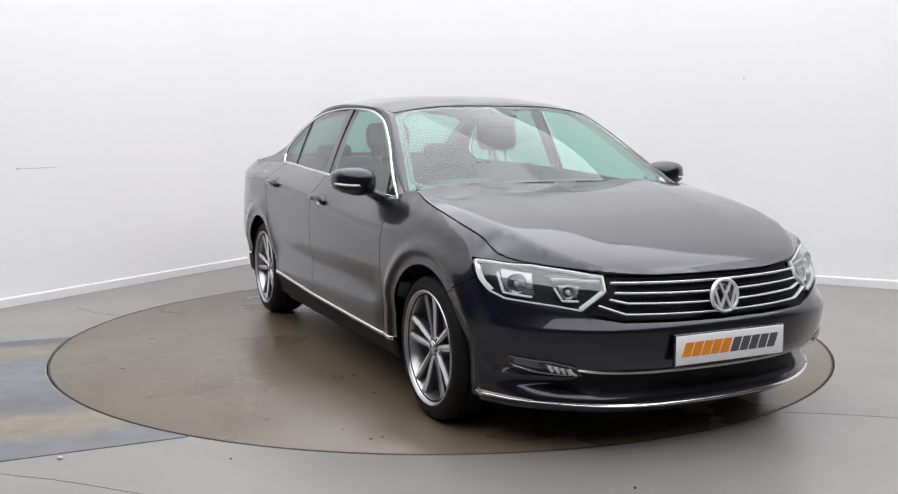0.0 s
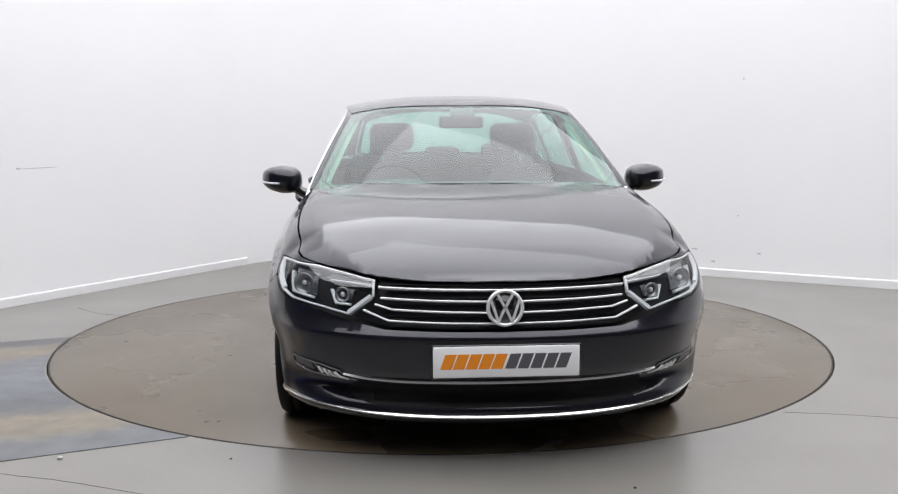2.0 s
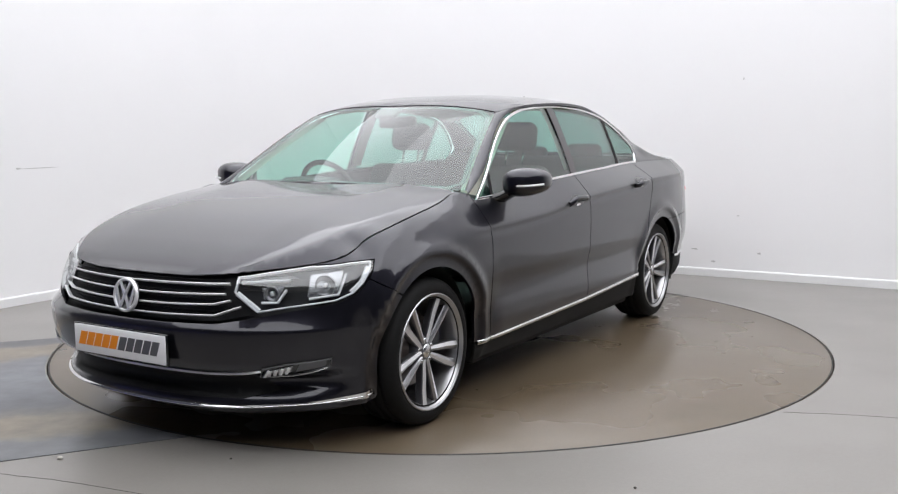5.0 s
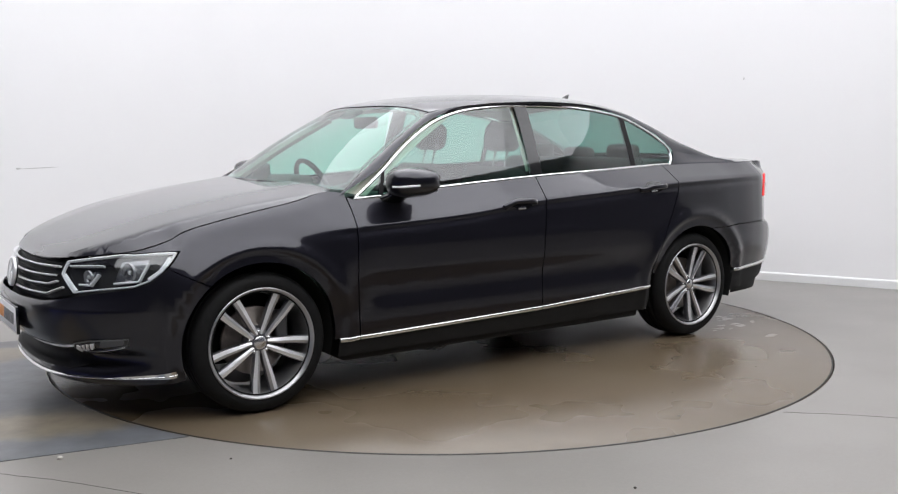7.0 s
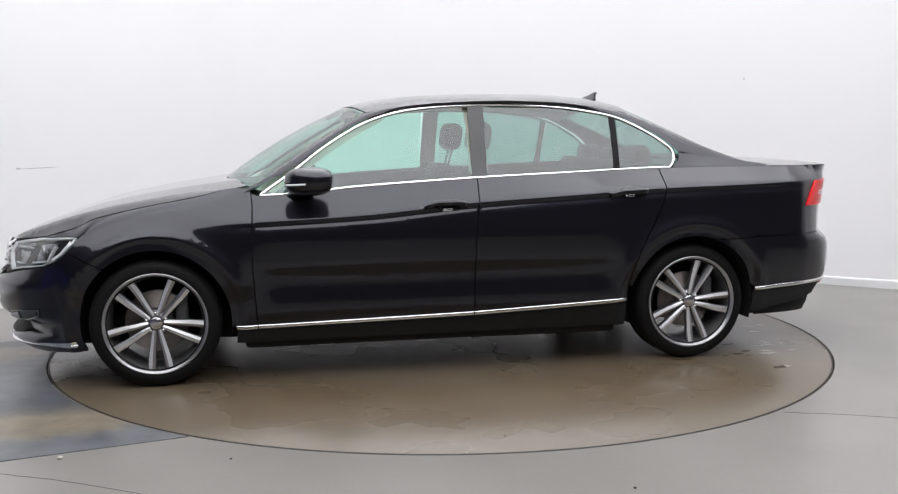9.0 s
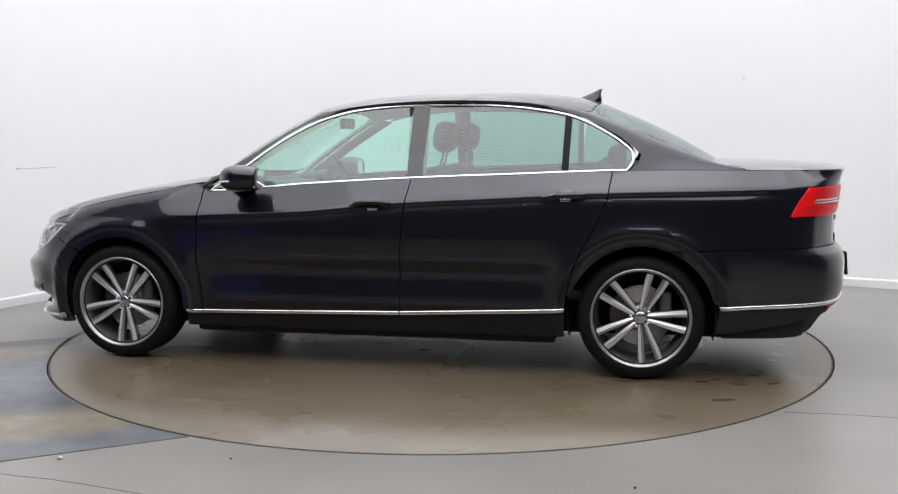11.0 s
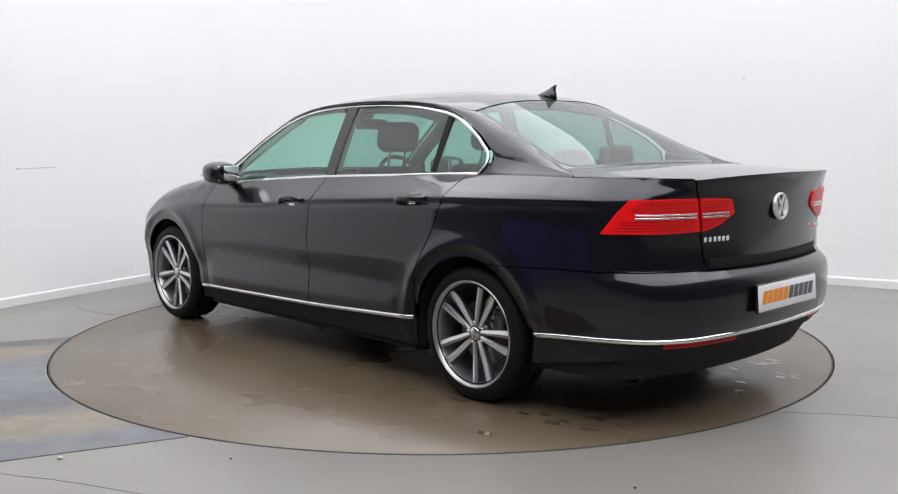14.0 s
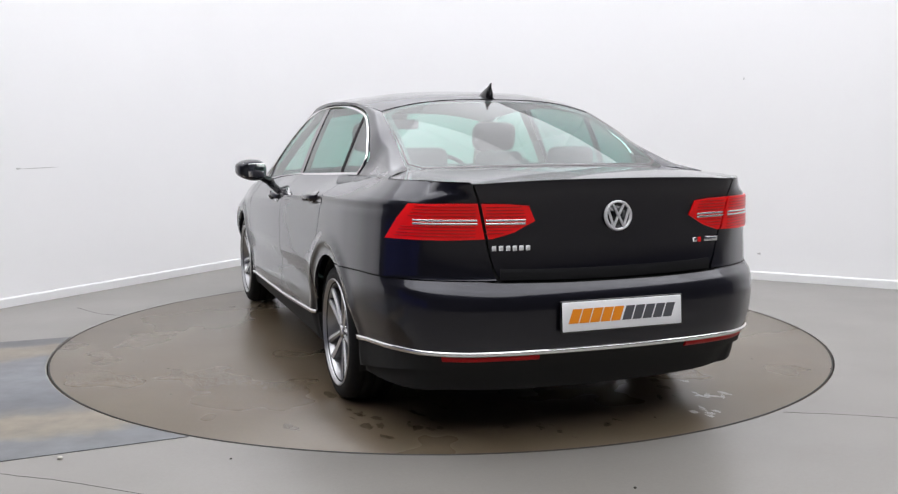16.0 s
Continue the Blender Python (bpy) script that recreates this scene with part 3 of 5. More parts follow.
pebble(-1.45, -2.27, .011, CHIPPALE, "small pale stone lying on the grey floor")
pebble(-.80, -2.284, .005, CHIP, "tiny dark piece of grit on the floor")
pebble(.665, -2.607, .006, CHIP, "tiny dark piece of grit on the floor")
for k, pts in enumerate((((-1.62, -2.42), (-1.35, -2.50), (-1.05, -2.62), (-.6, -2.80)), ((1.50, -1.72), (1.75, -1.76), (2.05, -1.84), (2.5, -1.95)), ((-2.16, .62), (-2.3, .66), (-2.6, .92)))):
    P = np.array([(x, y, .0004) for x, y in smooth_line(pts, 24)])
    P[:, 1] += [.006 * noise.noise((i * .7, k, 0)) for i in range(len(P))]
    ob = strip("floor_crack", P, np.tile([0, 0, 1.0], (len(P), 1)), .0025, .0006, CHIP, None)[0]
    tagged(ob, "hairline crack in the grey floor paint", "crack", kind="structure")


def wall_mark(along, u, z, w, hgt, seed, tilt=0.0):
    """A faint scuff on one of the white walls."""
    bm = bmesh.new()
    inward = UR if along is UL else UL
    p = CORNER + along * u
    n = 14
    vs = []
    for i in range(n):
        a = 2 * math.pi * i / n
        q = 1 + .5 * noise.noise((math.cos(a) + seed, math.sin(a), seed))
        d, e = w * q * math.cos(a), hgt * q * math.sin(a) + tilt * w * math.cos(a)
        vs.append(bm.verts.new((p.x + along.x * d + inward.x * .002, p.y + along.y * d + inward.y * .002, z + e)))
    bm.faces.new(vs)
    ob = finish(bm, "wall_scuff", SCUFF, smooth=False)
    return tagged(ob, "faint grey scuff on the white wall", "scuff", "scuffs on the walls", "structure")


SCUFF = mat("grey_scuff", (.55, .545, .54), .7, noise_scale=30, noise_amount=.2)
wall_mark(UL, 3.58, .985, .18, .003, 1.0, -.01)
wall_mark(UL, 3.75, .985, .02, .006, 2.0)
for k, (u, z, w, hh) in enumerate(((4.28, .53, .012, .004), (4.08, .13, .02, .008), (4.46, .22, .015, .008), (3.92, .23, .03, .006), (3.70, .17, .012, .008), (4.29, 1.67, .005, .010))):
    wall_mark(UR, u, z, w, hh, 5.0 + k)

# the turntable
turntable = new("turntable")
prof = [(0.0001, 0), (.5, 0), (1.2, 0), (TABLE_R - .004, 0), (TABLE_R, -.003), (TABLE_R, -.10)]
part("disc", lathe(prof, 160, "Z"), TABLEMAT, turntable, "grey painted steel disc")


def blob(cx, cy, rx, ry, seed, z=.0012, n=40, rot=0.0):
    """A flat patch with an uneven outline."""
    bm = bmesh.new()
    vs = []
    for k in range(n):
        a = 2 * math.pi * k / n
        q = 1 + .55 * noise.noise((math.cos(a) * 1.6 + seed, math.sin(a) * 1.6, seed * .7)) + .25 * noise.noise((math.cos(a) * 5 + seed, math.sin(a) * 5, seed))
        x, y = rx * q * math.cos(a), ry * q * math.sin(a)
        vs.append(bm.verts.new((cx + x * math.cos(rot) - y * math.sin(rot), cy + x * math.sin(rot) + y * math.cos(rot), z)))
    bm.faces.new(vs)
    return bm


WATER = glass("thin_water_film", (.95, .94, .92))
part("edge_ring", lathe([(TABLE_R - .007, .0005), (TABLE_R - .002, .0012), (TABLE_R + .0005, -.002)], 160, "Z"), EDGESTEEL, turntable, "dark worn steel edge")
drops = random.Random(11)
for k, (cx, cy, w, n) in enumerate(((-1.50, .90, .22, 9), (-1.80, .66, .20, 10), (-1.96, .25, .14, 7), (-1.72, -.62, .20, 11), (-2.00, -.50, .14, 9), (-1.95, -.12, .13, 7), (-1.45, .60, .16, 7), (-.76, -.70, .08, 3), (.92, .20, .10, 3), (.40, .37, .10, 4), (-.70, .78, .08, 3))):
    for i in range(n):
        px, py = cx + drops.gauss(0, w * .6), cy + drops.gauss(0, w * .45)
        if math.hypot(px, py) < TABLE_R - .12:
            r = w * drops.uniform(.07, .24)
            part("wet_patch", blob(px, py, r, r * drops.uniform(.25, .6), 3.7 * k + i * 1.3, .0012 + .0001 * i, 36, drops.uniform(-.6, .6)), WATER, turntable, smooth=False)
for k in range(26):
    a, r = random.uniform(0, 6.28), random.uniform(.4, 2.1)
    part("paint_chip", blob(r * math.cos(a), r * math.sin(a), random.uniform(.004, .014), random.uniform(.003, .008), k * 1.9, .0008, 10, a), CHIP, turntable, smooth=False)
tagged(turntable, "round grey turntable set flush in the studio floor", "turntable")

# ---------------------------------------------------------------- the car
OFF = (0.203, 0.075, 0.0)
car = new("saloon_car")
tagged(car, "dark grey metallic four-door saloon car with chrome trim", "car")

ZT = pchip([-sf(.5), -sf(.3), 0, sf(.3), sf(.5), sf(.62), sx(1.95), sx(1.85), sx(1.77), sx(1.71), sx(1.445), sx(1.17), sx(1.0), sx(.93)],
           [.695, .691, .690, .691, .695, .710, .738, .762, .786, .812, .874, .924, .962, .950])
_ts = np.linspace(0, sx(1.0), 200)
_te = band(_ts, ZT(_ts))
# the bonnet's seam runs in one smooth line: shift the wing's top to it
_wx = np.array([1.05, 1.1, 1.2, 1.3, 1.4, 1.5, 1.6, 1.7, 1.78])
_want = np.array([.762, .769, .779, .785, .787, .786, .781, .770, .755])
_have = np.interp(-_wx, -_te[:, 0], _te[:, 1])
SEAMFIX = pchip(np.concatenate([[.5, .95], _wx, [1.9, 2.4]]), np.concatenate([[0, 0], _have - _want, [0, 0]]))
_te = band(_ts, ZT(_ts))
EDGEY = lambda x: np.interp(-x, -_te[:, 0], _te[:, 1])
EDGEZ = lambda x: np.interp(-x, -_te[:, 0], _te[:, 2])
HOODC = pchip([1.0, 1.084, 1.339, 1.633, 1.923, 2.066, 2.13, float(_te[0, 0])], [.992, .980, .943, .886, .797, .737, .704, .690])


RIDGEY = pchip([1.0, 1.2, 1.4, 1.6, 1.7, 1.8, 1.9, 2.0, 2.08, 2.2], [.705, .715, .710, .690, .673, .648, .612, .552, .485, .36])
RIDGED = pchip([1.0, 1.2, 1.4, 1.6, 1.8, 2.0, 2.1], [.022, .020, .018, .015, .011, .006, .003])
CROWNY = pchip([1.0, 1.2, 1.5, 1.8, 2.0, 2.2], [.50, .47, .43, .40, .38, .34])


def softmin(a, b, c):
    return .5 * (a + b - np.sqrt((a - b) ** 2 + c * c))


def hood_f(x, y):
    """Bonnet: a flat crown between two creases, gentle outer strips, and steep skirts outside two ridges."""
    ye, ze = np.maximum(EDGEY(x), 1e-3), EDGEZ(x)
    yr = np.maximum(np.minimum(RIDGEY(x), ye - .012), .3 * ye)
    zc = np.maximum(HOODC(x), ze + .002)
    zr = np.maximum(zc - RIDGED(x), ze + .001)
    yi = np.minimum(CROWNY(x), .75 * yr)
    a = np.abs(y)
    top = softmin(zc + 0 * a, zc - (zc - zr) * (a - yi) / (yr - yi), .0022) - .003 * (a / .7) ** 2
    skirt = zr - (zr - ze) * (a - yr) / np.maximum(ye - yr, 1e-3)
    return np.stack([x, y, softmin(top, skirt, .006)], -1)


HOODFOLD = np.array([(x, sg * (y0 + o)) for x in np.linspace(1.03, 2.1, 70) for sg in (-1, 1) for y0 in (min(float(RIDGEY(x)), float(EDGEY(x)) - .012), float(CROWNY(x))) for o in (-.007, .007)])


ROOFC = pchip([.42, .37, .217, .047, -.3, -.65, -1.0, -1.2], [1.366, 1.384, 1.416, 1.436, 1.451, 1.452, 1.430, 1.387])
ROOFE = pchip([.40, .33, .15, -.1, -.4, -.65, -.9, -1.15], [1.315, 1.332, 1.362, 1.386, 1.396, 1.390, 1.368, 1.328])
ROOFY = pchip([.42, .33, 0, -.4, -.7, -1.15], [.595, .60, .632, .638, .62, .565])


def roof_f(x, y):
    r = np.clip(np.abs(y) / ROOFY(x), 0, 1.1)
    return np.stack([x, y, ROOFE(x) + (ROOFC(x) - ROOFE(x)) * (1 - r ** 2.7)], -1)


# headlight outline: along the bonnet edge, then a point under the wing's top
HLTOP = [(s, float(ZT(s)) - .003) for s in np.linspace(sf(.505), sx(2.0), 8)] + [(sx(1.93), .729), (sx(1.85), .736), (sx(1.745), .738)]
HLOW = [(sx(1.775), .700), (sx(1.815), .655), (sx(1.865), .617), (sx(1.93), .592), (sf(.69), .572), (sf(.588), .555), (sf(.495), .630)]
HEAD = HLTOP + HLOW

KEEP = {}
FOLDS = fold_rows()
NOSEFOLDS = np.array([(q, z) for z in (.212, .236, .256, .310, .332, .490, .505, .535) for q in np.arange(-sx(1.85), sx(1.85), .03)])
TAILFOLDS = np.array([(q, z) for z in (.598, .622, .640, .656) for q in np.arange(sx(-1.8), 2 * LEN - sx(-1.8), .03)])


def build_body():
    # hood
    edge = [(float(a), float(b)) for a, b in _te[::6, :2]]
    cowl = [(1.045 - .10 * (y / .72) ** 2, y) for y in np.linspace(.70, -.70, 15)]
    poly = edge + cowl + [(a, -b) for a, b in edge[::-1]][:-1]
    panel("hood", poly, hood_f, PAINT, car, step=.030, gap=.002, flange=.004, pull=.012, crease=HOODFOLD, label="dark grey bonnet reflecting white walls")
    # roof
    ys = np.linspace(-1, 1, 15)
    fr = [(.40 - .07 * t * t, t * .598) for t in ys]
    rr = [(-1.175 + .05 * t * t, t * .568) for t in ys[::-1]]
    sl = [(x, float(ROOFY(x)) - .001) for x in np.linspace(.25, -1.05, 14)]
    poly = fr + sl + rr + [(x, -y) for x, y in sl[::-1]]
    panel("roof", poly, roof_f, PAINT, car, step=.045, gap=.001)
    # windscreen and rear window
    a, b = np.meshgrid(np.linspace(-1, 1, 25), np.linspace(0, 1, 17))

    def pane(top, base, bulge):
        T, B = top(a[0]), base(a[0])
        P = T[None] * (1 - b[..., None]) + B[None] * b[..., None]
        n = np.array(bulge)
        return P + n * (np.sin(np.pi * b) * (1 - .5 * a * a))[..., None]

    def ws_top(t):
        x = .405 - .07 * t * t
        return np.stack([x, t * .592, roof_f(x, t * .592)[..., 2] - .004], -1)

    ws_base = lambda t: np.stack([1.065 - .15 * t * t, t * .755, .982 - .022 * t * t], -1)
    W = pane(ws_top, ws_base, (.012, 0, .02))
    grid("windscreen", W, GLASS, car, "green-tinted windscreen")

    def rw_top(t):
        x = -1.18 + .05 * t * t
        return np.stack([x, t * .562, roof_f(x, t * .562)[..., 2] - .004], -1)

    rw_base = lambda t: np.stack([-1.81 + .07 * t * t, t * .635, 1.077 - .010 * t * t], -1)
    R = pane(rw_top, rw_base, (-.008, 0, .014))
    grid("rear_window", R, GLASSREAR, car, "dark-tinted rear window")
    KEEP["ws"], KEEP["rw"] = W, R
    # pillars and roof rails
    A = np.concatenate([W[::-1, -1], [(x, float(ROOFY(x)), float(ROOFE(x))) for x in np.linspace(.25, -1.05, 16)], R[:, -1]])
    Ak = [0, 16, 24, 33, 41, len(A) - 1]
    Bpts = [(.965, .935), (.70, 1.070), (.58, 1.158), (.47, 1.232), (.34, 1.298), (.15, 1.352), (-.03, 1.375), (-.27, 1.388), (-.46, 1.389), (-.65, 1.380), (-.85, 1.359), (-1.05, 1.318), (-1.19, 1.253),
            (-1.30, 1.190), (-1.385, 1.115), (-1.62, 1.08), (-1.885, 1.042)]
    Bs = np.array(smooth_line(Bpts[:15], 60) + smooth_line(Bpts[14:], 12)[1:])
    Bc = flank(Bs[:, 0], Bs[:, 1])
    keys = [(.965, .935), (.34, 1.298), (-.35, 1.389), (-1.10, 1.30), (-1.385, 1.115), (-1.885, 1.048)]
    Bk = [int(np.argmin(np.hypot(Bs[:, 0] - k[0], Bs[:, 1] - k[1]))) for k in keys]

    def seg(P, i0, i1, n):
        Q = P[i0:i1 + 1]
        k = np.concatenate([[0], np.cumsum(np.linalg.norm(np.diff(Q, axis=0), axis=1))])
        t = np.linspace(0, k[-1], n)
        return np.stack([np.interp(t, k, Q[:, i]) for i in range(3)], 1)

    LA, LB = [], []
    for i, n in enumerate((16, 10, 12, 10, 12)):
        LA.append(seg(A, Ak[i], Ak[i + 1], n)[(1 if i else 0):])
        LB.append(seg(Bc, Bk[i], Bk[i + 1], n)[(1 if i else 0):])
    LA, LB = np.concatenate(LA), np.concatenate(LB)
    t = np.linspace(0, 1, 7)
    L = LA[None] * (1 - t[:, None, None]) + LB[None] * t[:, None, None]
    wid = np.linalg.norm(LA - LB, axis=1)
    fade = sstep(0, 8, np.arange(len(wid))[::-1])
    wid = wid * (.1 + .9 * fade)
    L = L + np.array([0, .55, .83]) * (np.sin(np.pi * t)[:, None] * np.minimum(wid, .25)[None] * .16)[..., None]
    grid("side_frame", L, PAINT, car, sides=2)
    panel("pillar_panel", [(-1.385, 1.115), (-1.372, 1.075), (-1.325, 1.030), (-1.6, 1.030), (-1.885, 1.030), (-1.885, 1.048), (-1.62, 1.09)], flank, PAINT, car, gap=0, sides=2)
    # doors, wings, bumpers
    top = [(s, float(ZT(s))) for s in np.linspace(sx(1.985), sx(.932), 28)]
    front_edge = [(sx(.925), .875), (sx(.931), .567), (sx(.911), .283)]
    hl_out = [(sx(1.80), .672), (sx(1.775), .700), (sx(1.745), .738), (sx(1.85), .736), (sx(1.93), .729)]
    poly = top + front_edge + arc(HUBX, ARCH, 185, 50) + hl_out
    panel("front_wing", poly, band, PAINT, car, sides=2, step=.026, gap=.003, crease=FOLDS)
    belt = lambda x0, x1, n: [(sx(x), float(BELT(x))) for x in np.linspace(x0, x1, n)]
    poly = [(sx(.929), .935)] + belt(.90, -.222, 16) + [(sx(-.205), .85), (sx(-.188), .678), (sx(-.180), .309)] + front_edge[::-1]
    panel("front_door", poly, band, PAINT, car, sides=2, step=.026, gap=.003, crease=FOLDS)
    redge = [(sx(-1.245), 1.034), (sx(-1.224), .896), (sx(-1.165), .76), (sx(-1.105), .654), (sx(-1.055), .54), (sx(-1.028), .42), (sx(-1.022), .345)]
    poly = belt(-.222, -1.245, 14) + redge[1:] + [(sx(-.180), .309), (sx(-.188), .678), (sx(-.205), .85)]
    panel("rear_door", poly, band, PAINT, car, sides=2, step=.026, gap=.003, crease=FOLDS)
    poly = belt(-1.245, -1.9, 10) + [(sx(-2.1), 1.042), (sr(.66), 1.040), (sr(.590), 1.037), (sr(.566), .962), (sr(.537), .826), (sr(.512), .720), (sr(.500), .690), (sr(.490), .665), (sx(-2.2), .665), (sx(-1.9), .665)] + arc(-HUBX, ARCH, 110.2, 15, 24) + redge[1:6][::-1]
    panel("rear_wing", poly, band, PAINT, car, sides=2, step=.026, gap=.003, crease=FOLDS)
    # front bumper
    half = [(sf(.25), .155), (sf(.5), .158), (sx(1.95), .168), (sx(1.77), .178)] + arc(HUBX, ARCH, -21, 50, 14) + [(sx(1.80), .672), (sx(1.815), .655), (sx(1.865), .617), (sx(1.93), .592), (sf(.69), .568), (sf(.585), .545), (sf(.44), .524), (sf(.2), .520)]
    poly = half + [(-s, z) for s, z in half[::-1]]
    panel("front_bumper", poly, band, PAINT, car, step=.03, crease=NOSEFOLDS, label="dark grey front bumper with chrome lines")
    # rear bumper
    M = lambda q: [(2 * LEN - s, z) for s, z in q[::-1]]
    half = [(sx(-1.765), .385)] + arc(-HUBX, ARCH, 170, 110.2, 12)[1:] + [(sx(-1.9), .665), (sx(-2.2), .665), (sr(.55), .665), (sr(.5), .660), (sr(.2), .655)]
    low = [(sx(-1.9), .380), (sx(-2.2), .392), (sr(.4), .398)]
    poly = low[::-1] + half + M(half) + M(low[::-1])
    panel("rear_bumper", poly, band, PAINT, car, step=.03, crease=TAILFOLDS)
    lowb = [(sx(-1.775), .365), (sx(-1.9), .376), (sx(-2.2), .388), (sr(.4), .394)]
    lowl = [(sr(.4), .328), (sx(-2.2), .308), (sx(-1.9), .262), (sx(-1.755), .240)]
    poly = lowl + lowb + M(lowb) + M(lowl)
    panel("rear_valance", poly, band, SHELL, car, step=.05, label="black lower rear valance")
    # boot lid
    half = [(sr(.44), .668), (sr(.488), .680), (sr(.508), .720), (sr(.533), .826), (sr(.562), .962), (sr(.586), 1.033), (sr(.45), 1.044), (sr(.2), 1.049)]
    poly = half + M(half)
    panel("boot_lid", poly, band, PAINT, car, step=.035)
    # deck over the boot
    lip = lambda y: band(sr(y) if y >= 0 else 2 * LEN - sr(-y), 1.050 - .014 * (abs(y) / .55) ** 2.5)
    rows = []
    for t in np.linspace(0, 1, 14):
        row = []
        for k in np.linspace(-1, 1, 25):
            q0, q1 = rw_base(np.array(k)), np.array(lip(.588 * k))
            q = q0 * (1 - t) + q1 * t
            q[2] += .009 * math.sin(math.pi * t) * (1 - k * k)
            row.append(q)
        rows.append(row)
    grid("boot_top", np.array(rows)[:, ::-1], PAINT, car)
    rows = []
    for t in np.linspace(0, 1, 14):
        q0 = rw_base(np.array(1.0)) * (1 - t) + np.array(lip(.588)) * t
        x = -1.885 + (-2.30 + 1.885) * t
        q1 = flank(-1.885, 1.040) if t == 0 else band(sx(x) * (1 - sstep(.6, 1, t)) + sr(.60) * sstep(.6, 1, t), 1.041)
        rows.append([q0 * (1 - k) + np.asarray(q1) * k for k in np.linspace(0, 1, 4)])
    grid("wing_top", np.array(rows)[:, ::-1], PAINT, car, sides=2)
    # sills
    poly = [(sx(1.015), .195), (sx(1.012), .272), (sx(.911), .277), (sx(-.18), .303), (sx(-1.0), .338), (sx(-1.02), .338), (sx(-1.02), .20)]
    panel("sill", poly, band, SHELL, car, gap=0, sides=2, label="black sill under the doors", lift=-.004)


build_body()
shell_f = lambda s, z: band(s, z, -.017)
panel("inner_shell", [(sx(.99), .22), (sx(.99), .90), (sx(-.2), .97), (sx(-1.2), 1.0), (sx(-1.0), .6), (sx(-1.0), .22)], shell_f, SHELL, car, gap=0, flange=0, sides=2, step=.08)
panel("inner_shell", [(-sx(1.79), .17), (-sx(1.79), .66), (-sf(.6), .68), (sf(.6), .68), (sx(1.79), .66), (sx(1.79), .17)], lambda s, z: band(s, z, -.05), SHELL, car, gap=0, flange=0, step=.08)
panel("inner_shell", [(sx(-1.79), .22), (sx(-1.79), 1.0), (sr(.6), 1.02), (2 * LEN - sr(.6), 1.02), (2 * LEN - sx(-1.79), 1.0), (2 * LEN - sx(-1.79), .22)], shell_f, SHELL, car, gap=0, flange=0, step=.08)
part("underbody", rbox(-.05, 0, .245, 3.95, 1.1, .17, .03), SHELL, car, "dark underbody")
part("underbody", rbox(-2.0, 0, .318, .46, 1.1, .10, .03), SHELL, car)
part("underbody", rbox(0, 0, .225, 1.95, 1.66, .13, .02), SHELL, car)

# glazing along the side
WTOP = [(.887, .921), (.69, 1.057), (.577, 1.142), (.461, 1.216), (.335, 1.281), (.153, 1.336), (-.029, 1.360), (-.275, 1.373), (-.463, 1.374), (-.654, 1.365), (-.849, 1.344), (-1.046, 1.304), (-1.188, 1.238), (-1.285, 1.176), (-1.345, 1.115), (-1.345, 1.075), (-1.312, 1.033)]
wline = smooth_line(WTOP, 90)
bline = [(x, float(BELT(x))) for x in np.linspace(-1.30, .87, 40)]


def wcut(x0a, x0b, x1a, x1b):
    """The part of the side window between two slanting lines (top and foot of each)."""
    topz = lambda x: np.interp(-x, [-q[0] for q in wline[:-8]], [q[1] for q in wline[:-8]])
    n = 18
    f, g = np.linspace(0, 1, n), []
    for k in f:
        g.append((x1b + (x0b - x1b) * k, float(BELT(x1b + (x0b - x1b) * k))))
    h = []
    for k in f:
        x = x0a + (x1a - x0a) * k
        h.append((x, float(topz(x))))
    return g + h


panel("front_side_window", [(x, float(BELT(x))) for x in np.linspace(-.20, .87, 20)] + [q for q in wline if q[0] > -.205], flank, GLASS, car, gap=0, flange=0, sides=2, step=.05, label="green-tinted front door glass")
panel("rear_side_window", wcut(-.285, -.27, -1.005, -.995), flank, GLASSREAR, car, gap=0, flange=0, sides=2, step=.05, label="dark-tinted rear door glass")
panel("quarter_window", [(x, float(BELT(x))) for x in np.linspace(-1.31, -1.02, 8)] + [q for q in wline if q[0] < -1.03][:-1], flank, GLASSREAR, car, gap=0, flange=0, sides=2, step=.05)
panel("door_pillar", wcut(-.205, -.195, -.29, -.275), flank, GLOSSBLACK, car, gap=0, sides=2, step=.03, lift=.003)
panel("window_divider", wcut(-1.0, -.99, -1.035, -1.025), flank, BLACK, car, gap=0, sides=2, step=.03, lift=.002)
panel("mirror_triangle", [(.752, .934), (.728, .936), (.692, 1.050), (.712, 1.040)], flank, BLACK, car, gap=0, sides=2, step=.03, lift=.002)
loop = wline + bline
c, nn = on(flank, loop, .02, True)
strip("window_trim", c, nn, .0145, .007, CHROME, car, "chrome surround of the side windows", 2, True)

# wheels


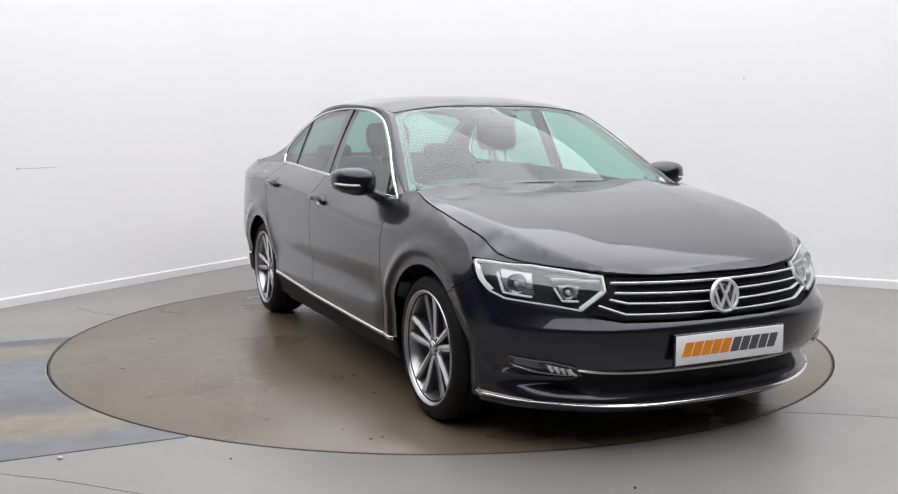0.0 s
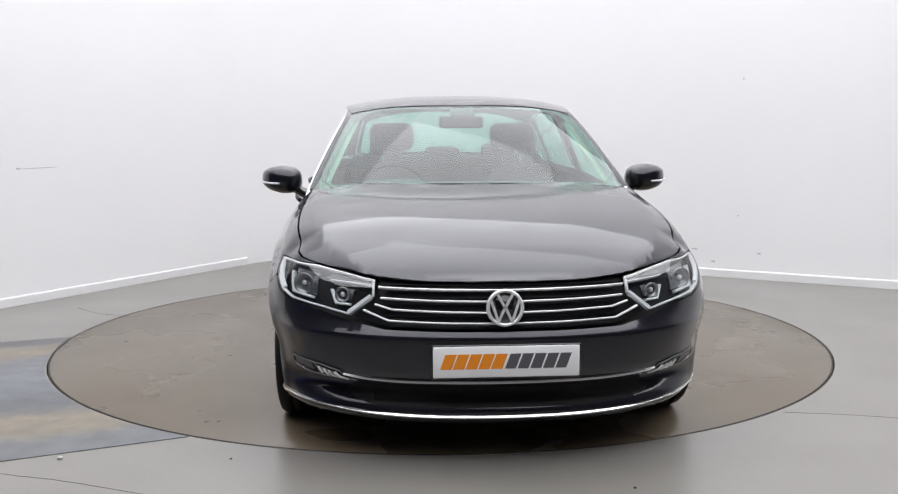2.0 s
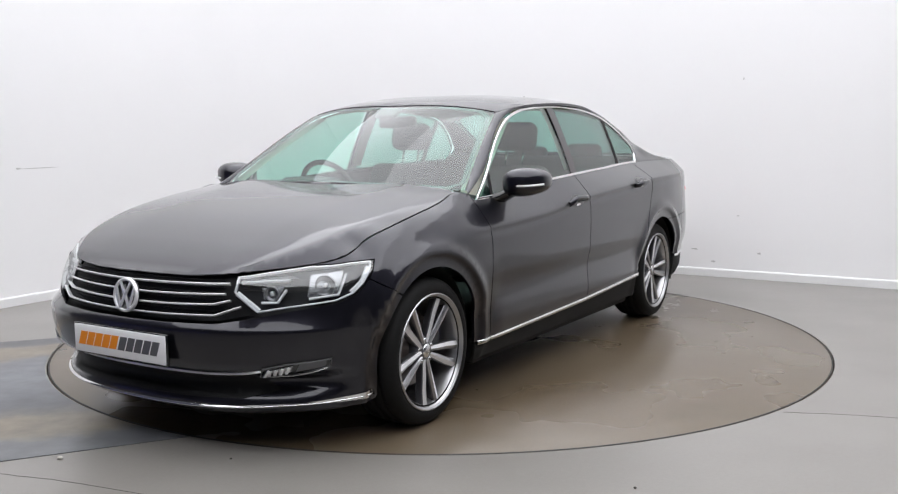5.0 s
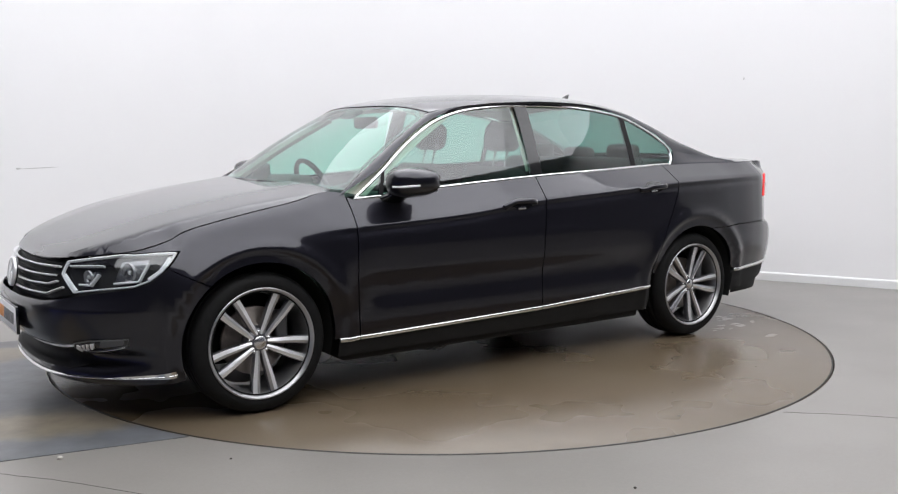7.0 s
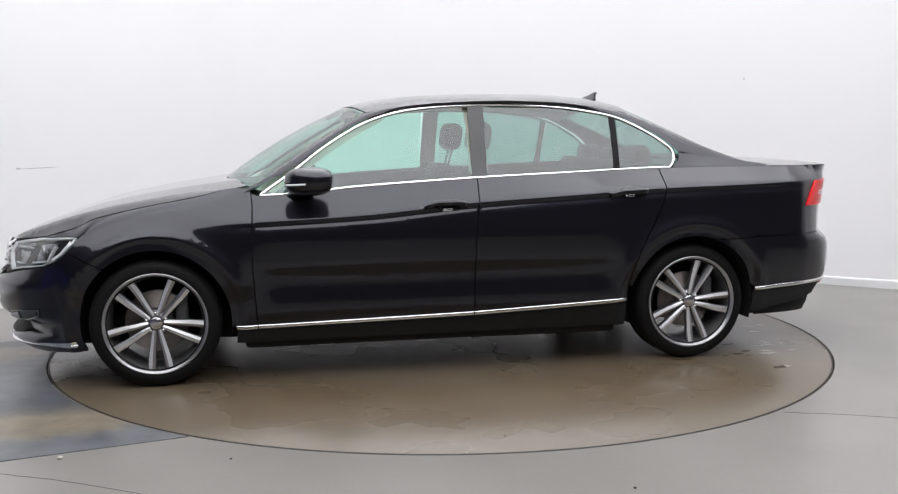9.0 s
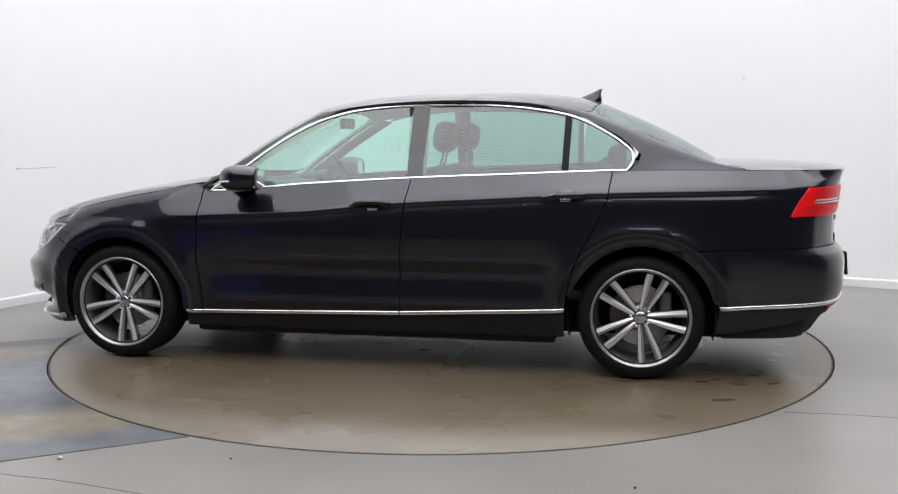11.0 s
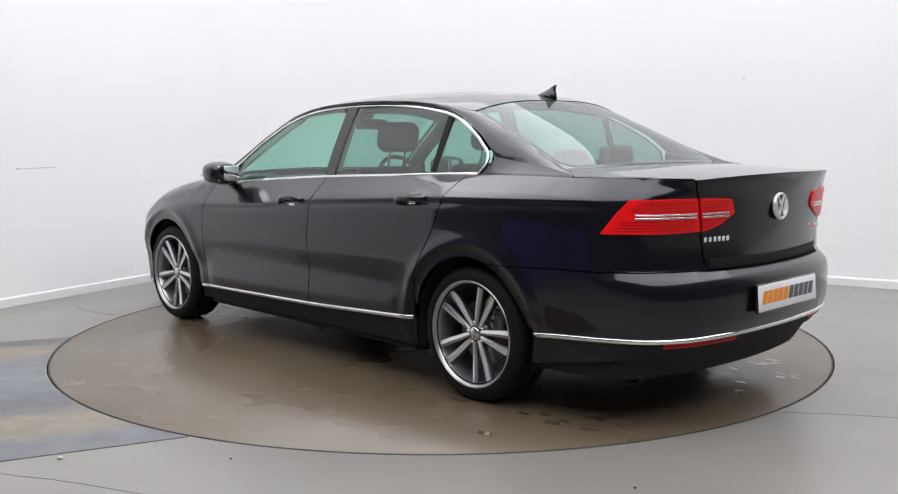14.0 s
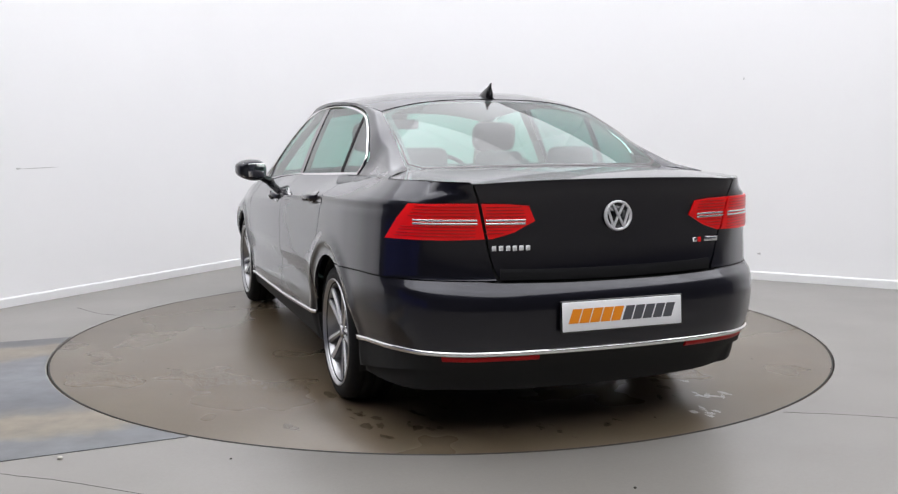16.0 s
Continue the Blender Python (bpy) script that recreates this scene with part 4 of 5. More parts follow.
def wheel(x, y, side, start):
    root = new("wheel")
    root.parent = car
    root.location = (x + OFF[0], y + OFF[1], HUBZ)
    if side < 0:
        root.rotation_euler = (0, 0, math.pi)
    R, w = HUBZ, .112
    tp = [(.225, -w + .01), (.24, -w), (.27, -w - .003), (.295, -w + .006), (.307, -w + .022), (R, -w + .045)]
    for g in (-.05, 0, .05):
        tp += [(R, g - .006), (R - .008, g - .004), (R - .008, g + .004), (R, g + .006)]
    tp += [(R, w - .045), (.307, w - .022), (.295, w - .006), (.27, w + .003), (.245, w), (.238, w - .008), (.225, w - .012)]
    part("tyre", lathe(tp, 72), RUBBER, root, "black low-profile tyre")
    part("rim", lathe([(.243, w - .008), (.247, w + .001), (.242, w + .004), (.235, w - .004), (.228, w - .02), (.218, w - .06), (.21, -.02), (.215, -w + .02), (.232, -w + .01)], 72), RIMGREY, root, "silver-grey rim")
    part("rim_lip", lathe([(.2385, w - .003), (.240, w + .003), (.243, w + .0055), (.2475, w + .004), (.2485, w - .003)], 72), RIMGREY, root, "machined rim lip")
    part("brake_disc", lathe([(.05, -.005), (.150, -.005), (.153, .0), (.153, .012), (.150, .016), (.08, .016), (.075, .04), (.05, .04)], 48), STEEL, root, "rusty grey brake disc")
    part("brake_caliper", rbox(-.12, .02, .06, .06, .07, .13, .015), LAMPGREY, root)
    face = w - .034
    part("hub", lathe([(.0001, face + .004), (.03, face + .006), (.040, face), (.060, face - .006), (.072, face - .03), (.07, face - .06)], 40), ALLOYDARK, root)
    part("hub_cap", lathe([(.0001, face + .010), (.026, face + .010), (.030, face + .006), (.031, face)], 32), SATIN, root, "chrome centre cap")
    for i in range(5):
        a0 = radians(72 * i + (start if side > 0 else start + 180))
        bolt = cyl((.048 * math.cos(a0 + .63), face - .012, .048 * math.sin(a0 + .63)), (.048 * math.cos(a0 + .63), face + .002, .048 * math.sin(a0 + .63)), .008, n=6)
        part("bolt", bolt, SATIN, root)
        for k in (-1, 1):
            bm = bmesh.new()
            rows = []
            for r, off, hw, y0 in ((.034, .012, .0115, face), (.09, .021, .0155, face + .004), (.16, .034, .0185, face + .008), (.236, .044, .0205, face + .016)):
                d = Vector((math.cos(a0), 0, math.sin(a0)))
                e = Vector((-math.sin(a0), 0, math.cos(a0)))
                cpt = d * r + e * (off * k)
                up = lambda v: Vector((0, v, 0))
                row = [cpt + e * (-hw) + up(y0 - .006), cpt + e * (-hw * .82) + up(y0 - .001), cpt - e * (hw * .12 * k) + up(y0 + .005), cpt + e * (hw * .82) + up(y0 - .001), cpt + e * hw + up(y0 - .006),
                       cpt + e * hw * .8 + up(y0 - .035), cpt - e * hw * .8 + up(y0 - .035)]
                rows.append([bm.verts.new(p) for p in row])
            for p, q in zip(rows, rows[1:]):
                for j in range(7):
                    bm.faces.new((p[j], p[(j + 1) % 7], q[(j + 1) % 7], q[j]))
            bm.faces.new(rows[0])
            bm.faces.new(rows[-1])
            bmesh.ops.recalc_face_normals(bm, faces=bm.faces[:])
            sp = part("spoke", bm, ALLOY, root, smooth=False)
            sp.data.materials.append(ALLOYDARK)
            sp.data.materials.append(RIMGREY)
            inner = Vector((math.sin(a0), 0, -math.cos(a0))) * k
            for p in sp.data.polygons:
                if p.normal.y < .75:
                    p.material_index = 1
                elif p.normal.dot(inner) > 0:
                    p.material_index = 2
    return root


for x, s in ((HUBX, 1), (-HUBX, 1), (HUBX, -1), (-HUBX, -1)):
    wheel(x, s * (.768 - (.004 if x < 0 else 0)), s, 50 if x > 0 else 40)
    bm = bmesh.new()
    pr = []
    for i in range(25):
        a = radians(-17 + 214 * i / 24)
        pr.append([bm.verts.new((x + .366 * math.cos(a), s * yy, HUBZ + .366 * math.sin(a))) for yy in (.50, .835 if x > 0 else .86)])
    for p, q in zip(pr, pr[1:]):
        bm.faces.new((p[0], p[1], q[1], q[0]))
    bm.faces.new([p[0] for p in pr])
    part("wheel_well", bm, SHELL, car)

# ---------------------------------------------------------------- lamps and grille


def deep(d):
    return lambda s, z: band(s, z, -d)


def ellipsoid(c, r, seg=20, rings=12):
    bm = bmesh.new()
    bmesh.ops.create_uvsphere(bm, u_segments=seg, v_segments=rings, radius=1.0)
    bm.transform(Matrix.Translation(c) @ Matrix.Diagonal((*r, 1)))
    return bm


def mirror_y(bm, sgn):
    if sgn < 0:
        bm.transform(Matrix.Diagonal((1, -1, 1, 1)))
        bmesh.ops.reverse_faces(bm, faces=bm.faces[:])
    return bm


def bowl(c, r, depth, aim):
    """An open lamp reflector that looks along aim."""
    bm = lathe([(.004, -depth), (r * .45, -depth * .85), (r * .8, -depth * .5), (r, 0), (r + .004, 0), (r + .004, -.01)], 28, "Z")
    bm.transform(Matrix.Translation(c) @ Vector(aim).to_track_quat("Z", "Y").to_matrix().to_4x4())
    return bm


for i, ob in enumerate(panel("headlight", HEAD, deep(.055), LAMPDARK, car, gap=.003, flange=-.006, sides=2, step=.03, label="clear headlight with a silver outline")):
    sg = 1 if i == 0 else -1
    S = lambda q: [(s * sg, z) for s, z in q]
    inner = shrink(HEAD, .008)
    c, nn = on(deep(.012), S(inner), .02, True)
    strip("light_guide", c, nn, .007, .008, WHITELENS, ob, "silver-white daytime light guide", closed=True)
    # broad ends of the light guide
    for q, w in (([(sf(.512), .630), (sf(.594), .567)], .020), ([(sx(1.785), .712), (sx(1.83), .660), (sx(1.875), .628)], .015)):
        c, nn = on(deep(.014), S(q), .02)
        strip("light_bar", c, nn, w, .008, WHITELENS, ob, "white bar of the light guide")
    # hooked frames of the two lamps
    for q, w in (([(sf(.60), .594), (sf(.655), .594), (sf(.685), .640)], .009), ([(sx(2.015), .606), (sx(1.915), .618), (sx(1.875), .690)], .009), ([(sf(.52), .664), (sf(.60), .668), (sf(.70), .672)], .007)):
        c, nn = on(deep(.030), S(q), .02)
        strip("lamp_frame", c, nn, w, .012, WHITELENS, ob, "silver frame of a lamp")
    for q in ([(sx(1.875), .704), (sx(2.00), .690), (sx(2.02), .612), (sx(1.915), .620)], [(sf(.598), .646), (sf(.606), .604), (sf(.66), .604), (sf(.676), .650)]):
        panel("reflector", S(q), deep(.040), REFLECTOR, ob, gap=0, flange=.03, step=.02, label="silver lamp reflector")
    q = [(sf(.53), .686), (sf(.70), .694), (sf(.73), .680), (sf(.52), .672)]
    panel("lamp_mask", S(q), deep(.030), GLOSSBLACK, ob, gap=0, flange=.02, step=.03)
    for s0, z0, r in ((sf(.638), .628, .024), (sx(1.955), .654, .036)):
        p = band(s0, z0, -.030)
        aim = Vector((.93, .30, .0)).normalized()
        part("bowl", mirror_y(bowl(Vector(p) + aim * .010, r, .03, aim), sg), LAMPSILVER, ob, "silver bowl of a lamp")
        part("bulb", mirror_y(ellipsoid(Vector(p), (.010, .010, .010), 12, 8), sg), BADGE, ob)
    sgn_panel = panel("lens", HEAD if sg > 0 else [(-s, z) for s, z in HEAD], band, LENS, ob, gap=.003, flange=0, step=.03, label="clear lens")
    sgn_panel[0].location = (0, 0, 0)

GR = [(sf(.2), .522), (sf(.44), .526), (sf(.578), .555), (sf(.488), .630), (sf(.495), .690), (sf(.2), .686)]
grille = panel("grille", GR + [(-s, z) for s, z in GR[::-1]], deep(.03), BLACK, car, gap=0, flange=0, step=.04, label="black radiator grille with chrome slats")[0]
for row in ([(sf(.482), .664), (sf(.25), .660), (0, .657)], [(sf(.468), .628), (sf(.25), .622), (0, .618)], [(sf(.488), .605), (sf(.42), .590), (sf(.2), .583), (0, .580)], [(sf(.53), .583), (sf(.43), .550), (sf(.2), .544), (0, .542)]):
    full = row + [(-s, z) for s, z in row[-2::-1]]
    c, nn = on(deep(.004), full, .025)
    strip("chrome_slat", c, nn, .0074, .009, BADGE, grille, "chrome grille slat")
for z in np.linspace(.562, .672, 6):
    full = [(sf(.45), z), (-sf(.45), z)]
    c, nn = on(deep(.026), full, .05)
    strip("grille_bar", c, nn, .005, .006, BLACK, grille)


def emblem(name, c, aim, r, parent, label):
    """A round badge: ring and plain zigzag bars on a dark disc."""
    m = Matrix.Translation(c) @ Vector(aim).to_track_quat("Z", "Y").to_matrix().to_4x4()
    bm = lathe([(.0001, 0), (r * .97, 0), (r * .97, -.012)], 40, "Z")
    bm.transform(m)
    ob = part(name, bm, GLOSSBLACK, parent, label)
    bm = lathe([(r * .80, -.002), (r * .82, .006), (r * .90, .010), (r * .98, .006), (r, -.004)], 48, "Z")
    bm.transform(m)
    part("ring", bm, BADGE, ob, "chrome ring")
    for pts in (((-.40, .72), (0, -.02), (.40, .72)), ((-.74, .38), (-.36, -.74), (0, .06), (.36, -.74), (.74, .38))):
        bm = bmesh.new()
        w = r * .075
        for p, q in zip(pts, pts[1:]):
            p, q = Vector(p) * r, Vector(q) * r
            d = (q - p).normalized()
            e = Vector((-d.y, d.x)) * w
            p, q = p - d * w * .5, q + d * w * .5
            lo = [bm.verts.new((v.x, v.y, .001)) for v in (p - e, q - e, q + e, p + e)]
            hi = [bm.verts.new((v.x, v.y, .008)) for v in (p - e * .8, q - e * .8, q + e * .8, p + e * .8)]
            bm.faces.new(hi)
            for i in range(4):
                bm.faces.new((lo[i], lo[(i + 1) % 4], hi[(i + 1) % 4], hi[i]))
        bm.transform(m)
        part("zigzag_bar", bm, BADGE, ob, smooth=False)
    return ob


emblem("front_badge", (2.232, 0, .602), (1, 0, .12), .068, car, "round chrome badge on the grille")
emblem("rear_badge", (-2.424, 0, .905), (-1, 0, .06), .060, car, "round chrome badge on the boot lid")


def number_plate(x, z, sgn, tilt):
    """A show plate: white board with slanting orange and grey bars."""
    m = Matrix.Translation((x, 0, z)) @ Matrix.Rotation(tilt, 4, "Y") @ (Matrix.Identity(4) if sgn > 0 else Matrix.Rotation(math.pi, 4, "Z"))
    ob = part("number_plate", rbox(0, 0, 0, .014, .535, .124, .005, 2, None), GLOSSBLACK, car, "white show plate with orange and grey print")
    ob.data.transform(m)
    bm = rbox(.0055, 0, 0, .008, .524, .113, .004)
    bm.transform(m)
    part("board", bm, PLATE, ob, "white plate board")
    for i in range(10):
        w = .0405 if i < 5 else .0385
        y0 = -.207 + i * .0452 + (0 if i < 5 else .004)
        bm = bmesh.new()
        hgt = .027
        sl = .010
        outer = [(-w / 2, -hgt), (w / 2, -hgt), (w / 2, hgt), (-w / 2, hgt)]
        vs = [bm.verts.new((.0105, y0 + a + sl * b / hgt, b + .002)) for a, b in outer]
        bm.faces.new(vs)
        r = bmesh.ops.extrude_face_region(bm, geom=bm.faces[:])
        for v in r["geom"]:
            if isinstance(v, bmesh.types.BMVert):
                v.co.x -= .002
        bmesh.ops.recalc_face_normals(bm, faces=bm.faces[:])
        bm.transform(m)
        part("print_bar", bm, ORANGE if i < 5 else PRINTGREY, ob, smooth=False)
    return ob


number_plate(2.268, .417, 1, 0)
number_plate(-2.468, .530, -1, .08)

# front bumper details
IN = [(sf(.25), .226), (sf(.52), .230), (sf(.66), .256), (sf(.60), .300), (sf(.575), .330), (sf(.43), .321), (sf(.2), .314)]
intake = panel("lower_intake", IN + [(-s, z) for s, z in IN[::-1]], band, BLACK, car, gap=0, flange=.01, step=.04, lift=.002, label="black lower air intake")[0]
for z in (.25, .272, .294):
    c, nn = on(band, [(sf(.50), z), (-sf(.50), z)], .05)
    strip("intake_bar", c + nn * .002, nn, .008, .006, BLACK, intake)
ch = [(sf(.60), .345), (sf(.545), .336), (sf(.43), .326), (sf(.2), .321), (0, .318)]
c, nn = on(band, smooth_line(ch + [(-s, z) for s, z in ch[-2::-1]], 60), .03)
strip("bumper_line", c, nn, .006, .006, BADGE, car, "thin chrome line across the bumper")
ch = [(sx(1.775), .218), (sx(1.83), .214), (sx(1.92), .209), (sf(.66), .204), (sf(.45), .196), (sf(.2), .190), (0, .188)]
c, nn = on(band, smooth_line(ch + [(-s, z) for s, z in ch[-2::-1]], 80), .03)
strip("bumper_lip", c, nn, .0062, .007, CHROME, car, "chrome strip along the bumper's lower lip")
for s_ in (1, -1):
    q = [(sx(1.778), .206), (sx(1.782), .236), (sx(1.86), .226), (sf(.74), .212), (sx(1.92), .205)]
    panel("lip_corner", [(s * s_, z) for s, z in q], band, CHROME, car, gap=0, flange=.004, step=.02, lift=.005, label="chrome corner of the bumper lip")
FOG = [(sf(.58), .310), (sf(.605), .362), (sf(.68), .380), (sx(1.95), .390), (sx(1.955), .352), (sf(.70), .322)]
for i, ob in enumerate(panel("fog_lamp", FOG, band, GLOSSBLACK, car, gap=0, flange=.01, sides=2, step=.03, lift=.003, label="fog lamp in a dark recess with a bright lower edge")):
    sg = 1 if i == 0 else -1
    c, nn = on(band, [(s * sg, z) for s, z in shrink(FOG, .006)], .03, True)
    strip("lamp_frame", c + nn * .003, nn, .0045, .004, LAMPGREY, ob, closed=True)
    c, nn = on(band, [(sg * sf(.585), .313), (sg * sf(.70), .326), (sg * sx(1.97), .350)], .02)
    strip("lamp_sill", c + nn * .004, nn, .005, .004, SATIN, ob, "bright lower edge of the fog lamp")
    q = [(sf(.606), .322), (sf(.628), .352), (sf(.70), .369), (sf(.69), .338)]
    panel("lamp_lens", [(s * sg, z) for s, z in q], band, REFLECTOR, ob, gap=0, flange=.004, step=.02, lift=.006, label="bright fog lamp glass")
    for k in range(4):
        y0 = .624 + k * .019
        c, nn = on(band, [(sg * sf(y0), .330 + k * .004), (sg * sf(y0 + .008), .352 + k * .004)], .01)
        strip("facet", c + nn * .008, nn, .0115, .003, BADGE, ob)
    c, nn = on(band, [(sg * sf(.606), .322), (sg * sf(.628), .354)], .01)
    strip("light_bar", c + nn * .008, nn, .010, .004, WHITELENS, ob, "white bar of the fog lamp")
    q = [(sf(.71), .346), (sf(.72), .374), (sx(1.97), .382), (sx(1.975), .360)]
    panel("lamp_lens", [(s * sg, z) for s, z in q], band, LAMPGREY, ob, gap=0, flange=.004, step=.02, lift=.006)

# tail lamps
TO = [(sx(-2.088), .818), (sx(-2.145), .90), (sx(-2.195), .956), (sr(.65), .962), (sr(.569), .962), (sr(.540), .826), (sr(.7), .820)]
TI = [(sr(.558), .962), (sr(.45), .959), (sr(.372), .952), (sr(.345), .893), (sr(.43), .850), (sr(.51), .827), (sr(.529), .826)]
for i, ob in enumerate(panel("tail_lamp", TO, band, REDLENS, car, gap=.001, flange=.02, sides=2, step=.025, lift=.008, label="red wrap-around tail lamp")):
    sg = 1 if i == 0 else -1
    flip = (lambda q: q) if sg > 0 else (lambda q: [(-s, z) for s, z in q])
    for z, m_, w in ((.950, REDDARK, .0025), (.938, REDDARK, .0025), (.926, REDDARK, .0025), (.914, REDDARK, .0025), (.836, REDDARK, .0025), (.848, REDDARK, .0025), (.860, REDDARK, .0025), (.872, REDDARK, .0025)):
        c, nn = on(band, flip([(sx(-2.125 - (z - .818) * .775), z - .002), (sr(.66), z), (sr(.578), z)]), .03)
        strip("lamp_rib", c + nn * .008, nn, w, .0025, m_, ob)
    for z in (.898, .885):
        c, nn = on(band, flip([(sx(-2.22), z - .003), (sr(.64), z), (sr(.570), z)]), .03)
        strip("reflector_band", c + nn * .008, nn, .008, .004, SATIN, ob, "silver band across the lamp")
for i, ob in enumerate(panel("lid_lamp", TI, band, REDLENS, car, gap=.001, flange=.02, sides=2, step=.025, lift=.008, label="red tail lamp on the boot lid")):
    sg = 1 if i == 0 else -1
    flip = (lambda q: q) if sg > 0 else (lambda q: [(-s, z) for s, z in q])
    for z, y1 in ((.948, .40), (.936, .395), (.924, .39), (.912, .385), (.872, .41), (.860, .44), (.848, .47)):
        c, nn = on(band, flip([(sr(.538), z), (sr(y1), z)]), .03)
        strip("lamp_rib", c + nn * .008, nn, .003, .0025, REDDARK, ob)
    for z in (.898, .885):
        c, nn = on(band, flip([(sr(.538), z), (sr(.385), z)]), .03)
        strip("reflector_band", c + nn * .008, nn, .008, .004, SATIN, ob, "silver band across the lamp")

# rear bumper chrome and reflectors
M2 = lambda q: [(2 * LEN - s, z) for s, z in q[-2::-1]]
ch = [(sx(-1.778), .371), (sx(-1.9), .378), (sx(-2.15), .386), (sr(.6), .391), (sr(.3), .395), (LEN, .396)]
c, nn = on(band, smooth_line(ch + M2(ch), 90), .03)
strip("bumper_strip", c, nn, .020, .008, CHROME, car, "chrome strip round the rear bumper")
for q in ([(sr(.70), .367), (sr(.5), .371), (sr(.33), .373)], [(2 * LEN - sr(.70), .367), (2 * LEN - sr(.5), .371), (2 * LEN - sr(.33), .373)]):
    c, nn = on(band, q, .03)
    strip("bumper_reflector", c, nn, .024, .007, REDDARK, car, "red strip reflector under the chrome")
# raised black strip that paints the shade below the boot lid's overhang
q = [(sr(.48), .690), (sr(.3), .686), (LEN, .684)]
c, nn = on(band, q + M2(q), .04)
strip("lid_shade_strip", c, nn, .042, .005, BLACK, car, "black strip drawn for the shade under the boot lid")
# small bright badges on the lid
for y0, w, n in ((.505, .022, 6),):
    for i in range(n):
        s = sr(y0 - i * .027)
        p = band(s, .790)
        bm = rbox(0, 0, 0, .004, w * .82, .020, .002, 1)
        bm.transform(Matrix.Translation(Vector(p) + Vector((-.003, 0, 0))))
        part("badge_bar", bm, BADGE, car)
for y0, w, mm in ((-.395, .02, SATIN), (-.42, .016, REDLENS), (-.475, .085, SATIN)):
    p = band(2 * LEN - sr(-y0), .790)
    bm = rbox(0, 0, 0, .004, w, .020, .002, 1)
    bm.transform(Matrix.Translation(Vector(p) + Vector((-.003, 0, 0))))
    part("badge_bar", bm, mm, car)

# ---------------------------------------------------------------- side trim, handles, mirrors
c, nn = on(band, [(sx(1.012), .277), (sx(.915), .280)], .03)
strip("sill_strip", c, nn, .020, .008, CHROME, car, "chrome strip along the sill", 2)
c, nn = on(band, [(sx(.909), .2803), (sx(-.176), .3055)], .04)
strip("sill_strip", c, nn, .020, .008, CHROME, car, "chrome strip along the sill", 2)
c, nn = on(band, [(sx(-.182), .3058), (sx(-1.018), .3425)], .04)
strip("sill_strip", c, nn, .020, .008, CHROME, car, "chrome strip along the sill", 2)
for x0, z0 in ((-.036, .857), (-1.018, .911)):
    # flat black oval paints the shade of the hollow behind the grip
    hollow_shade = [(sx(x0 + .075 * math.cos(a) - .01), z0 + .004 + .030 * math.sin(a)) for a in np.linspace(0, 2 * math.pi, 24, endpoint=False)]
    for i, ob in enumerate(panel("door_handle", hollow_shade, band, GLOSSBLACK, car, gap=0, flange=0, sides=2, step=.02, lift=.0025, label="body-coloured door handle over a black patch for its shaded hollow")):
        sg = 1 if i == 0 else -1
        pth = smooth_line([(sx(x0 + .112), z0 - .010), (sx(x0 + .06), z0 + .002), (sx(x0), z0 + .006), (sx(x0 - .06), z0 + .009), (sx(x0 - .105), z0 + .008)], 16)
        c, nn = on(band, [(s * sg, z) for s, z in pth], .02)
        k = np.linspace(-1, 1, len(c))
        c = c + nn * (.030 * (1 - k ** 4))[:, None]
        strip("grip", c, nn, .026, .012, PAINT, ob)
        # small bright strip added as a highlight below the grip
        c, nn = on(band, [(sg * sx(x0 + .02), z0 - .018), (sg * sx(x0 - .03), z0 - .016)], .02)
        strip("painted_glint", c + nn * .003, nn, .012, .002, SATIN, ob)


